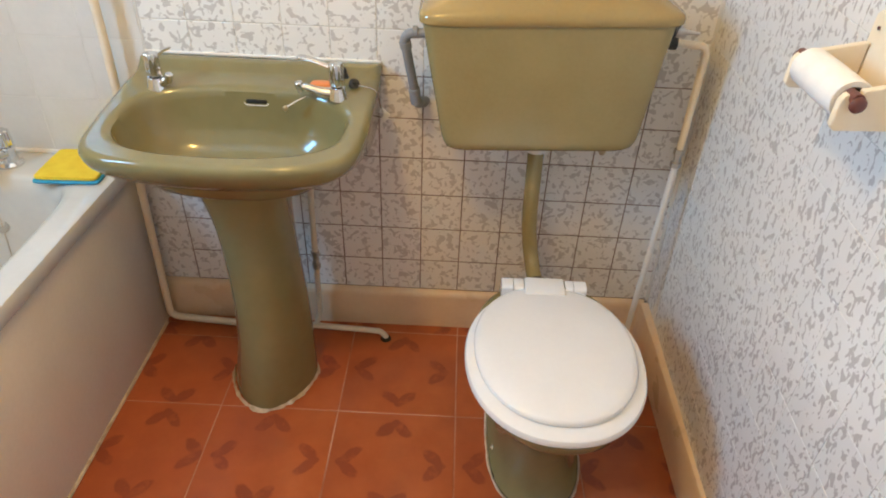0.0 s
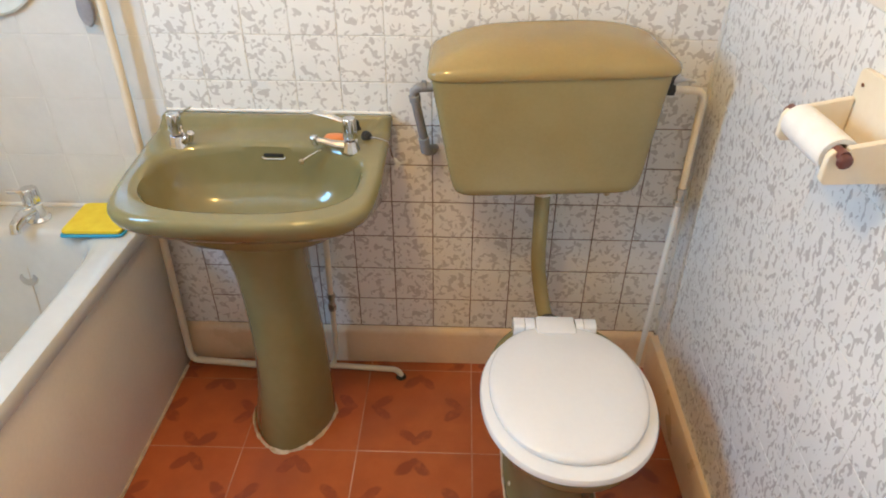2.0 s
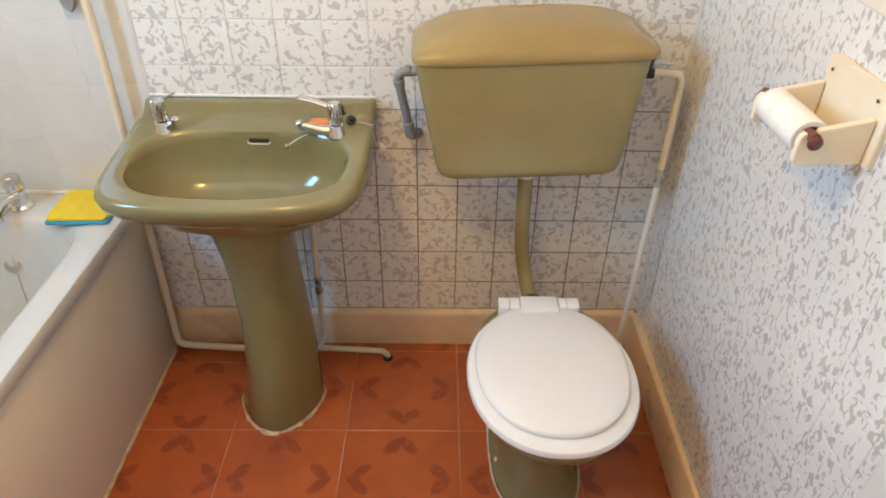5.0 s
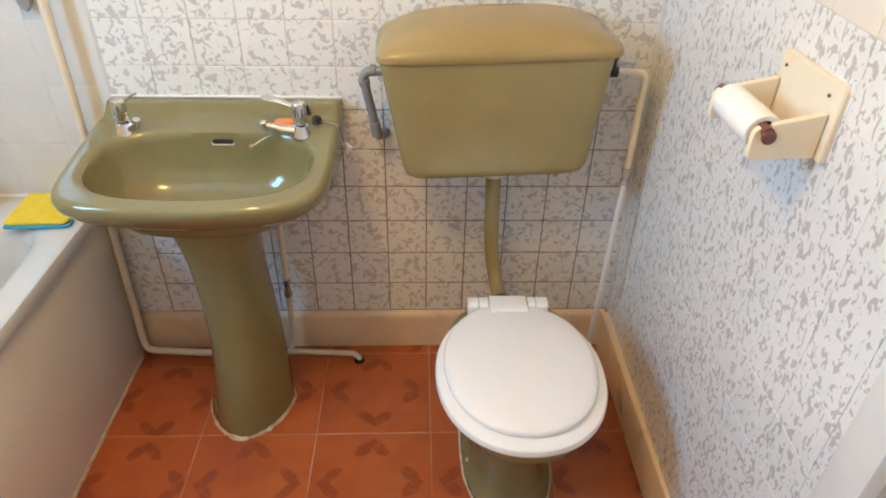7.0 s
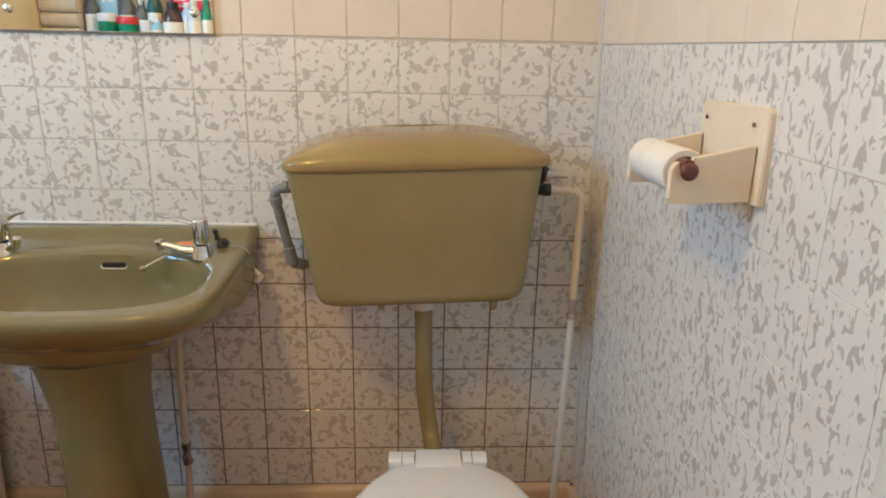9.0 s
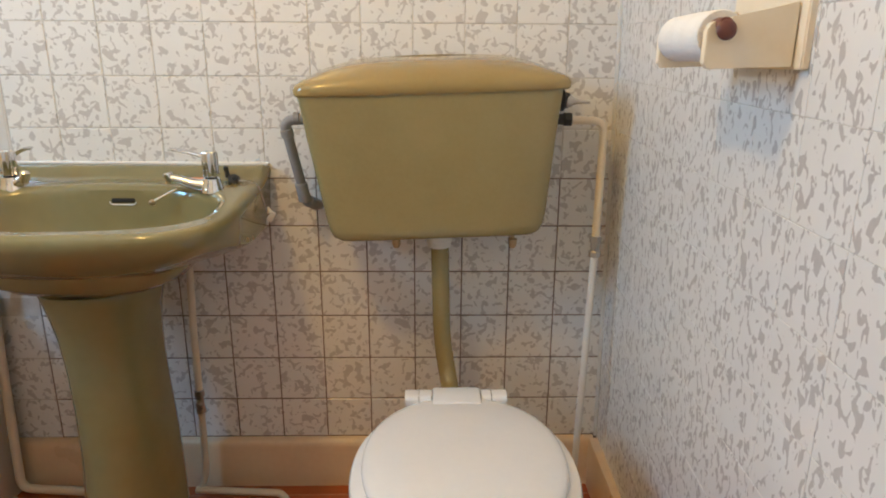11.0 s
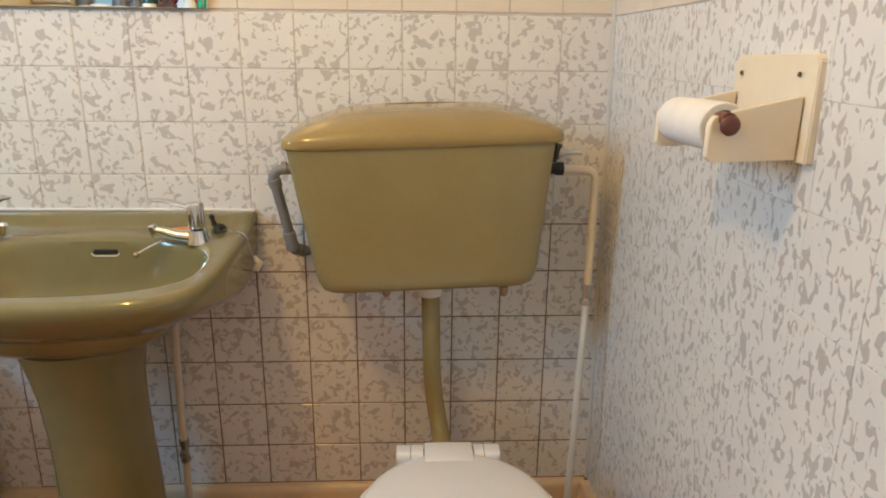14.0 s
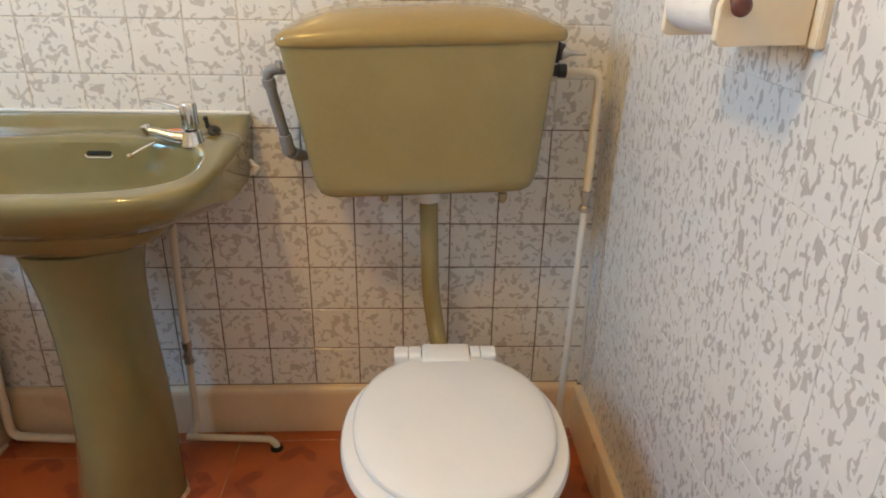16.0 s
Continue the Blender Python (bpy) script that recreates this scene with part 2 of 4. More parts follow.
M = {
    "pattern": patterned_tile("patterned_glaze", 1.0, 0.66),
    "streaked": patterned_tile("streaked_patterned_glaze", 1.55, 0.76),
    "cream_tile": plain("cream_glaze", (0.76, 0.69, 0.60), (0.81, 0.745, 0.655), 0.18, 0, 0.3, 9, 90, 0.02),
    "white_tile": plain("white_glaze", (0.64, 0.635, 0.62), (0.69, 0.685, 0.67), 0.14, 0, 0.3, 9, 90, 0.02),
    "cream_wall": plain("cream_wall_paint", (0.70, 0.61, 0.40), (0.77, 0.68, 0.46), 0.6, 0, 0, 5, 200, 0.06),
    "matt_tile": plain("satin_cream_tile", (0.57, 0.54, 0.45), (0.63, 0.60, 0.51), 0.5, 0, 0, 9, 90, 0.02),
    "grout": plain("grey_grout", (0.50, 0.47, 0.43), (0.68, 0.66, 0.62), 0.85, 0, 0, 18, 300, 0.3),
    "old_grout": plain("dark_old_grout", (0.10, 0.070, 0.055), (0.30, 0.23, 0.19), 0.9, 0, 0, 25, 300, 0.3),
    "pale_grout": plain("pale_grout", (0.60, 0.59, 0.57), (0.72, 0.71, 0.68), 0.85, 0, 0, 18, 300, 0.3),
    "floor": floor_vinyl(),
    "floor_joint": plain("floor_joint", (0.32, 0.095, 0.03), (0.58, 0.32, 0.19), 0.7, 0, 0, 6, 300, 0.2),
    "plaster": plain("painted_plaster", (0.84, 0.82, 0.78), (0.88, 0.86, 0.82), 0.75, 0, 0, 5, 200, 0.08),
    "skirting": plain("cream_gloss_paint", (0.70, 0.52, 0.34), (0.77, 0.60, 0.41), 0.28, 0, 0.3, 8, 70, 0.06),
    "white_gloss": plain("white_gloss_paint", (0.74, 0.73, 0.70), (0.80, 0.79, 0.76), 0.3, 0, 0.2, 8, 70, 0.05),
    "olive": plain("olive_green_ceramic", (0.200, 0.175, 0.076), (0.228, 0.200, 0.090), 0.13, 0, 0.3, 6, 40, 0.0),
    "olive_plastic": plain("olive_green_plastic", (0.282, 0.229, 0.097), (0.318, 0.260, 0.114), 0.22, 0, 0.2, 7, 120, 0.02),
    "olive_lid": plain("olive_gold_plastic_lid", (0.30, 0.215, 0.075), (0.335, 0.245, 0.09), 0.14, 0, 0.25, 6, 120, 0.01),
    "bath": plain("white_bath_enamel", (0.60, 0.60, 0.58), (0.66, 0.66, 0.64), 0.16, 0, 0.3, 5, 60, 0.01),
    "panel": plain("off_white_bath_panel", (0.73, 0.66, 0.57), (0.80, 0.735, 0.64), 0.42, 0, 0, 4, 90, 0.05),
    "seat": plain("white_toilet_seat_plastic", (0.80, 0.79, 0.79), (0.84, 0.83, 0.83), 0.13, 0, 0.4, 5, 90, 0.0),
    "white_plastic": plain("white_plastic", (0.72, 0.70, 0.66), (0.79, 0.77, 0.73), 0.35, 0, 0, 10, 150, 0.02),
    "pipe_paint": plain("cream_pipe_paint", (0.70, 0.62, 0.48), (0.78, 0.70, 0.56), 0.35, 0, 0.1, 14, 150, 0.08),
    "grey_pipe": plain("grey_overflow_plastic", (0.20, 0.20, 0.21), (0.27, 0.27, 0.28), 0.4, 0, 0, 20, 150, 0.03),
    "valve_metal": plain("dull_plated_metal", (0.42, 0.40, 0.37), (0.56, 0.53, 0.49), 0.3, 1.0, 0, 30, 200, 0.05),
    "chrome": plain("chrome", (0.70, 0.70, 0.72), (0.80, 0.80, 0.82), 0.09, 1.0, 0, 20, 200, 0.0),
    "brass": plain("dull_brass", (0.42, 0.33, 0.20), (0.54, 0.44, 0.28), 0.35, 1.0, 0, 30, 200, 0.05),
    "black": plain("black_rubber", (0.015, 0.015, 0.015), (0.03, 0.03, 0.03), 0.5, 0, 0, 20, 200, 0.05),
    # near-black paint that stands in for the shade inside gaps and holes
    "dark": plain("painted_gap_shade", (0.01, 0.009, 0.006), (0.02, 0.018, 0.012), 0.8),
    "silicone": plain("stained_sealant", (0.42, 0.31, 0.18), (0.68, 0.58, 0.44), 0.6, 0, 0, 40, 200, 0.3),
    "holder": plain("cream_painted_wood", (0.80, 0.70, 0.52), (0.85, 0.76, 0.60), 0.4, 0, 0, 10, 90, 0.08),
    "dowel": plain("dark_wooden_dowel", (0.10, 0.035, 0.03), (0.17, 0.06, 0.045), 0.4, 0, 0, 40, 200, 0.1),
    "paper": plain("tissue_paper", (0.80, 0.78, 0.75), (0.86, 0.84, 0.81), 0.95, 0, 0, 40, 260, 0.4),
    "card": plain("brown_card", (0.30, 0.20, 0.12), (0.38, 0.26, 0.16), 0.9, 0, 0, 40, 260, 0.2),
    "yellow": plain("yellow_sponge_cloth", (0.80, 0.58, 0.015), (0.88, 0.68, 0.03), 0.95, 0, 0, 30, 420, 0.6),
    "blue": plain("blue_sponge_cloth", (0.05, 0.30, 0.55), (0.09, 0.40, 0.66), 0.95, 0, 0, 30, 420, 0.6),
    "soap": plain("orange_soap", (0.75, 0.22, 0.04), (0.85, 0.30, 0.07), 0.35, 0, 0, 30, 100, 0.1),
    "mirror": plain("silvered_mirror", (0.90, 0.91, 0.90), (0.92, 0.93, 0.92), 0.0, 1.0, 0, 3, 30, 0.0),
    "brush_grey": plain("grey_brush_plastic", (0.25, 0.24, 0.26), (0.33, 0.32, 0.34), 0.35, 0, 0, 20, 120, 0.1),
    "pale_blue": plain("pale_blue_plastic", (0.50, 0.56, 0.66), (0.58, 0.64, 0.72), 0.25, 0, 0.2, 20, 120, 0.02),
    "frost": plain("milky_plastic", (0.58, 0.61, 0.59), (0.64, 0.67, 0.65), 0.3, 0, 0.1, 10, 120, 0.02),
    "window_paint": plain("window_frame_paint", (0.76, 0.76, 0.75), (0.82, 0.82, 0.81), 0.35, 0, 0.1, 8, 100, 0.03),
    "green": plain("green_plastic", (0.01, 0.20, 0.10), (0.02, 0.28, 0.14), 0.3),
    "teal": plain("dark_teal_plastic", (0.015, 0.06, 0.055), (0.03, 0.10, 0.09), 0.3),
    "red": plain("red_plastic", (0.55, 0.03, 0.03), (0.65, 0.05, 0.05), 0.3),
    "pink": plain("pink_red_carton", (0.68, 0.05, 0.09), (0.78, 0.09, 0.13), 0.5),
    "ink_bar": plain("pale_print", (0.80, 0.74, 0.62), (0.85, 0.80, 0.70), 0.5),
    "brown_glass": plain("dark_brown_plastic", (0.05, 0.025, 0.025), (0.08, 0.04, 0.04), 0.2),
    "grey_plastic": plain("dark_grey_plastic", (0.08, 0.085, 0.09), (0.13, 0.135, 0.14), 0.35),
    "towel": plain("cream_towelling", (0.68, 0.62, 0.50), (0.76, 0.70, 0.58), 1.0, 0, 0, 30, 500, 0.8),
    "sage": plain("sage_green_towelling", (0.22, 0.33, 0.24), (0.30, 0.40, 0.30), 1.0, 0, 0, 30, 500, 0.8),
    "carton_blue": plain("pale_blue_carton", (0.30, 0.50, 0.62), (0.38, 0.58, 0.68), 0.5),
    "glass": glass(),
}


# ---- mesh helpers ----
def finish(name, bm, material, smooth=True):
    bmesh.ops.recalc_face_normals(bm, faces=bm.faces)
    mesh = bpy.data.meshes.new(name)
    bm.to_mesh(mesh)
    bm.free()
    for m in (material if isinstance(material, (list, tuple)) else [material]):
        mesh.materials.append(M[m])
    if smooth:
        mesh.shade_smooth()
        mesh.set_sharp_from_angle(angle=radians(38))
    return mesh


def part(name, bm, material, parent, label="", smooth=True):
    """One mesh object under a thing or a part."""
    ob = new(name, finish(name, bm, material, smooth))
    ob.parent = parent
    if parent:
        ob.matrix_parent_inverse = Matrix.Translation(parent.matrix_basis.translation).inverted() if parent.type == "EMPTY" and parent.rotation_euler.x == 0 else Matrix()
    return tagged(ob, label)


def thing(name, label, category, group="", kind="", place=(0, 0, 0)):
    ob = new(name)
    ob.empty_display_size = 0.05
    ob.location = place
    return tagged(ob, label, category, group, kind)


def single(name, bm, material, label, category, group="", kind="", smooth=True):
    return tagged(new(name, finish(name, bm, material, smooth)), label, category, group, kind)


def box(bm, x0, x1, y0, y1, z0, z1, bevel=0.0, seg=2, m=None):
    made = bmesh.ops.create_cube(bm, size=1.0)["verts"]
    for v in made:
        v.co = Vector((x0 + (v.co.x + 0.5) * (x1 - x0), y0 + (v.co.y + 0.5) * (y1 - y0), z0 + (v.co.z + 0.5) * (z1 - z0)))
    if bevel:
        edges = list({e for v in made for e in v.link_edges})
        out = bmesh.ops.bevel(bm, geom=edges, offset=bevel, segments=seg, affect="EDGES", profile=0.5)
        made = list({v for f in out["faces"] for v in f.verts} | {v for v in made if v.is_valid})
    if m:
        for v in made:
            v.co = m @ v.co
    return bm


def loft(bm, rings, cap=(True, True)):
    """Closed rings of equal count, skinned in order."""
    rows = [[bm.verts.new(p) for p in ring] for ring in rings]
    n = len(rows[0])
    for a, b in zip(rows, rows[1:]):
        for i in range(n):
            bm.faces.new((a[i], a[(i + 1) % n], b[(i + 1) % n], b[i]))
    if cap[0]:
        bm.faces.new(rows[0])
    if cap[1]:
        bm.faces.new(rows[-1])
    return bm


def lathe(bm, profile, seg=24, m=None, cap=(True, True)):
    m = m or Matrix()
    return loft(bm, [[m @ Vector((r * math.cos(a), r * math.sin(a), z)) for a in (i * math.tau / seg for i in range(seg))] for r, z in profile], cap)


def fillet(points, radius, steps=5):
    pts = [Vector(p) for p in points]
    out = [pts[0]]
    for a, b, c in zip(pts, pts[1:], pts[2:]):
        r = min(radius, (a - b).length * 0.49, (c - b).length * 0.49)
        p, q = b + (a - b).normalized() * r, b + (c - b).normalized() * r
        for i in range(steps + 1):
            t = i / steps
            out.append(p * (1 - t) ** 2 + b * 2 * t * (1 - t) + q * t ** 2)
    return out + [pts[-1]]


def tube(bm, points, radius, seg=14, bend=0.0, cap=(True, True)):
    """A round pipe along a line; radius may be a list."""
    pts = fillet(points, bend) if bend else [Vector(p) for p in points]
    radii = radius if isinstance(radius, (list, tuple)) else [radius] * len(pts)
    rings, normal = [], None
    for i, p in enumerate(pts):
        d = (pts[min(i + 1, len(pts) - 1)] - pts[max(i - 1, 0)]).normalized()
        if normal is None:
            normal = d.orthogonal().normalized()
        normal = (normal - d * normal.dot(d)).normalized()
        other = d.cross(normal)
        rings.append([p + (normal * math.cos(a) + other * math.sin(a)) * radii[i] for a in (k * math.tau / seg for k in range(seg))])
    return loft(bm, rings, cap)


def along(p, q):
    """A pose at p whose z axis points at q."""
    return Matrix.Translation(p) @ (Vector(q) - Vector(p)).to_track_quat("Z", "Y").to_matrix().to_4x4()


def smoothstep(a, b, x):
    t = min(max((x - a) / (b - a), 0.0), 1.0)
    return t * t * (3 - 2 * t)


def super_ring(cx, cy, hx, hy_back, hy_front, z, power=2.5, seg=64):
    """A rounded ring in plan; its back and front halves may differ in depth."""
    ring = []
    for i in range(seg):
        a = i * math.tau / seg
        c, s = math.cos(a), math.sin(a)
        x = math.copysign(abs(c) ** (2 / power), c) * hx
        y = math.copysign(abs(s) ** (2 / power), s) * (hy_back if s > 0 else hy_front)
        ring.append(Vector((cx + x, cy + y, z)))
    return ring


B = bmesh.new


# ---- structure ----
def wall_with_hole(name, label, x0, x1, y0, y1, holes, material, axis):
    """A thick wall in four or more blocks round rectangular openings (a0, a1, z0, z1)."""
    bm = B()
    a0, a1 = (y0, y1) if axis == "y" else (x0, x1)
    h0, h1, z0, z1 = holes
    for (p, q, r, s) in ((a0, h0, -0.07, CEIL + 0.07), (h1, a1, -0.07, CEIL + 0.07), (h0, h1, z1, CEIL + 0.07), (h0, h1, -0.07, z0)):
        if q - p > 1e-4 and s - r > 1e-4:
            box(bm, *((x0, x1, p, q) if axis == "y" else (p, q, y0, y1)), r, s)
    return single(name, bm, material, label, "wall", kind="structure", smooth=False)


floor = single("floor", box(B(), LEFT - 0.1, RIGHT + 0.15, REAR - 0.1, 0.12, -0.08, -0.0012), "floor_joint", "terracotta tiled floor with pale worn joints", "floor", kind="structure", smooth=False)
ceiling = single("ceiling", box(B(), LEFT - 0.1, RIGHT + 0.15, REAR - 0.1, 0.12, CEIL, CEIL + 0.1), "plaster", "plain white painted ceiling", "ceiling", kind="structure", smooth=False)
wall_back = single("wall_back", box(B(), LEFT - 0.1, RIGHT + 0.15, 0.0, 0.12, 0.0, CEIL), "grout", "tiled wall, patterned below, cream above, white by the bath", "wall", kind="structure", smooth=False)
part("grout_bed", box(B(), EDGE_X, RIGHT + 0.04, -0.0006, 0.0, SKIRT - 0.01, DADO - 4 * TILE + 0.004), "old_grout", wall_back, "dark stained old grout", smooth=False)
part("grout_bed", box(B(), LEFT, EDGE_X - 0.0005, -0.0006, 0.0, 0.5, CEIL), "pale_grout", wall_back, "white grout", smooth=False)
DOOR_Y0, DOOR_Y1 = -1.825, -1.09
wall_right = wall_with_hole("wall_right", "tiled side wall with patterned and cream tiles", RIGHT + 0.0012, RIGHT + 0.12, REAR - 0.1, 0.0, (DOOR_Y0, DOOR_Y1, 0.0, 2.02), "grout", "y")
wall_left = wall_with_hole("wall_left", "white painted wall above the bath with a window", LEFT - 0.12, LEFT, REAR - 0.1, 0.0, (WIN_Y0, WIN_Y1, WIN_Z0, WIN_Z1), "cream_wall", "y")
wall_rear = single("wall_rear", box(B(), LEFT, RIGHT + 0.006, REAR - 0.1, REAR, 0, CEIL), "matt_tile", "plain pale tiled wall behind the shelf", "wall", kind="structure", smooth=False)

# the right wall leans out a little towards the floor, stands out of square, and its courses fall away from the corner
LEAN = Matrix.Translation((RIGHT, 0, DADO)) @ pose(0, 0, 0, 1.35, -LEAN_RIGHT, -1.6) @ Matrix.Translation((-RIGHT, 0, -DADO))
wall_right.matrix_basis = LEAN

# skirting boards
bm = B()
prof = [(0.0, 0.0), (-0.018, 0.0), (-0.018, SKIRT - 0.022), (-0.016, SKIRT - 0.010), (-0.010, SKIRT - 0.003), (0.0, SKIRT)]
loft(bm, [[Vector((x, p, q)) for p, q in prof] for x in (BATH_X - 0.02, RIGHT + 0.01)])
single("baseboard_back", bm, "skirting", "cream gloss painted skirting board under patterned tiles", "skirting board", kind="structure")
bm = B()
side = [(0.134, 0.0), (0.102, 0.0), (0.100, SKIRT - 0.008), (0.103, SKIRT - 0.001), (0.108, SKIRT + 0.001), (0.131, SKIRT + 0.002)]
loft(bm, [[Vector((p + dx, y, q)) for p, q in side] for y, dx in ((-0.019, 0.003), (DOOR_Y1 + 0.062, -0.006))])
single("baseboard_right", bm, "skirting", "yellowed cream gloss painted skirting board", "skirting board", kind="structure")

# white sealant up the corner
bm = B()
tube(bm, [(RIGHT + 0.0175 * (DADO - SKIRT) - 0.002, -0.003, SKIRT), (RIGHT - 0.0175 * (CEIL - DADO) - 0.002, -0.003, CEIL)], 0.0055, 8)
single("trim_corner", bm, "white_tile", "white sealant bead up the tiled corner", "sealant", kind="structure")

# door in the right wall
door = thing("door_1", "closed white painted door in its frame", "door", kind="structure", place=(RIGHT, DOOR_Y1, 0))
bm = B()
box(bm, RIGHT - 0.016, RIGHT + 0.012, DOOR_Y1, DOOR_Y1 + 0.065, 0, 2.02, 0.006)
part("architrave", bm, "white_gloss", door, "white gloss door surround")
bm = B()
box(bm, RIGHT - 0.016, RIGHT + 0.012, DOOR_Y0 - 0.065, DOOR_Y1 + 0.065, 2.023, 2.088, 0.006)
part("architrave", bm, "white_gloss", door)
part("leaf", box(B(), RIGHT + 0.03, RIGHT + 0.07, DOOR_Y0, DOOR_Y1, 0.005, 2.018, 0.003), "white_gloss", door)

door.matrix_basis = LEAN @ Matrix.Translation((RIGHT, DOOR_Y1, 0))

# window in the left wall
window = thing("window_1", "white framed frosted window above the bath", "window", kind="structure", place=(LEFT, WIN_Y0, WIN_Z0))
for y0, y1, z0, z1 in ((WIN_Y0, WIN_Y1, WIN_Z0, WIN_Z0 + 0.04), (WIN_Y0, WIN_Y1, WIN_Z1 - 0.04, WIN_Z1), (WIN_Y0, WIN_Y0 + 0.04, WIN_Z0 + 0.04, WIN_Z1 - 0.04), (WIN_Y1 - 0.04, WIN_Y1, WIN_Z0 + 0.04, WIN_Z1 - 0.04)):
    part("window_frame", box(B(), LEFT - 0.055, LEFT - 0.015, y0, y1, z0, z1, 0.004), "window_paint", window)


# ---- basin ----
BX, BY = -0.925, -0.262          # middle of the bowl
BW, BFRONT = 0.283, -0.462


def rim_height(y, x=BX):
    """Height of the basin's top: a raised ledge along the wall, a gentle fall to the front, and a shallow soap dish at each side."""
    dish = sum(math.exp(-((x - BX - d) / 0.060) ** 2 - ((y + 0.098) / 0.028) ** 2) for d in (-0.135, 0.135))
    return 0.770 + 0.022 * smoothstep(-0.36, -0.06, y) + 0.022 * smoothstep(-0.066, -0.036, y) - 0.004 * dish


def basin_outline(seg=144):
    """Where rays from the bowl's middle leave the basin's plan: straight sides, bowed front, rounded front corners."""
    pts = []
    back = -0.003
    corner = [math.atan2(back - BY, BW), math.atan2(back - BY, -BW)]
    angles = sorted([i * math.tau / seg for i in range(seg)] + [a % math.tau for a in corner])
    for a in angles:
        c, s = math.cos(a), math.sin(a)
        lo, hi = 0.0, 0.6
        for _ in range(30):
            mid = (lo + hi) / 2
            x, y = mid * c, BY + mid * s
            u = abs(x) / BW
            front = BFRONT + 0.034 * u ** 2
            depth = (back - y) / (back - front)
            inside = y < back and (u < 1) and (depth < 1) and (u ** 9 + max(depth, 0) ** 7 < 1.0 if y < BY else True)
            lo, hi = (mid, hi) if inside else (lo, mid)
        pts.append((c, s, lo))
    return pts


def basin():
    ob = thing("pedestal_basin", "olive green ceramic pedestal wash basin with rectangular deck", "basin", place=(BX, -0.2, 0))
    out = basin_outline()
    def bowl(c, s, f, z):
        p = 2.7
        hx, hy = 0.236, (0.128 if s > 0 else 0.148)
        r = 1.0 / ((abs(c) / hx) ** p + (abs(s) / hy) ** p) ** (1 / p)
        return Vector((BX + f * r * c, BY + f * r * s, z))
    rings = []
    for f, drop in ((0.10, 0.150), (0.35, 0.148), (0.60, 0.138), (0.78, 0.118), (0.89, 0.085), (0.95, 0.05), (0.985, 0.022), (1.0, 0.008)):
        rings.append([bowl(c, s, f, rim_height(BY + (0.128 if s > 0 else 0.148) * s) - drop) for c, s, r in out])
    for e in (0.008, 0.016):
        rings.append([(lambda v: Vector((v.x, v.y, rim_height(v.y, v.x) - (0.002 if e < 0.01 else 0))))(bowl(c, s, 1.0, 0) + Vector((c, s, 0)) * e) for c, s, r in out])
    inner = rings[-1]
    for t in (0.12, 0.25, 0.38, 0.5, 0.62, 0.75, 0.88):
        row = []
        for (c, s, r), v in zip(out, inner):
            edge = Vector((BX + (r - 0.016) * c, BY + (r - 0.016) * s, 0))
            p = v.lerp(edge, t)
            row.append(Vector((p.x, p.y, rim_height(p.y, p.x))))
        rings.append(row)
    for inset, dz in ((0.016, 0.0), (0.007, -0.002), (0.002, -0.007), (0.0, -0.014), (0.0025, -0.026), (0.008, -0.037)):
        rings.append([Vector((BX + (r - inset) * c, BY + (r - inset) * s, rim_height(BY + (r - 0.016) * s) + dz - (0.070 * smoothstep(-0.40, -0.12, BY + r * s) if dz < -0.03 else 0.0))) for c, s, r in out])
    foot = [Vector((BX - 0.008 + 0.095 * c, -0.228 + (0.074 if s < 0 else 0.10) * s, 0.642)) for c, s, r in out]
    edge = rings[-1]
    for t, g in ((0.05, 0.12), (0.12, 0.25), (0.25, 0.43), (0.42, 0.62), (0.62, 0.80), (0.83, 0.94), (1.0, 1.0)):
        row = []
        for e, f in zip(edge, foot):
            deep = 0.25 + 0.75 * smoothstep(-0.30, -0.42, e.y)
            gg = g * deep + (1 - deep) * min(1.0, t ** 0.55)
            row.append(Vector((e.x + (f.x - e.x) * t, e.y + (f.y - e.y) * t, e.z + (f.z - e.z) * gg)))
        rings.append(row)
    bm = B()
    loft(bm, rings)
    part("bowl", bm, "olive", ob)
    # overflow slot with a pale edge, set in the bowl's back; its inner shade is painted
    bm = B()
    box(bm, BX - 0.009, BX + 0.040, -0.1392, -0.130, 0.754, 0.765, 0.0045, 3)
    slot = part("overflow_slot", bm, "dark", ob, "overflow slot with its inner shade painted dark")
    bm = B()
    ring = [Vector((BX + 0.0155 + 0.019 * (1 if math.cos(radians(a)) > 0 else -1) + 0.0075 * math.cos(radians(a)), -0.1398, 0.7595 + 0.0075 * math.sin(radians(a)))) for a in range(190, 360, 17)]
    tube(bm, ring, 0.0013, 8)
    part("slot_lip", bm, "white_plastic", slot)
    # waste in the bottom
    bm = B()
    lathe(bm, [(0.028, 0.0), (0.028, 0.003), (0.022, 0.004), (0.018, 0.001)], 24, Matrix.Translation((BX, BY, 0.637)))
    part("waste", bm, "chrome", ob)
    # pedestal
    px, rows = BX - 0.005, []
    for z, w, front, back in ((0.0, 0.112, -0.372, -0.14), (0.02, 0.111, -0.371, -0.14), (0.08, 0.105, -0.364, -0.14), (0.18, 0.096, -0.349, -0.14), (0.28, 0.089, -0.336, -0.14), (0.38, 0.084, -0.326, -0.14),
                              (0.45, 0.083, -0.320, -0.13), (0.52, 0.086, -0.320, -0.12), (0.565, 0.094, -0.324, -0.115), (0.600, 0.103, -0.330, -0.11), (0.614, 0.106, -0.333, -0.11), (0.618, 0.105, -0.332, -0.11), (0.6195, 0.102, -0.329, -0.11)):
        cy = (front + back) / 2 + 0.03
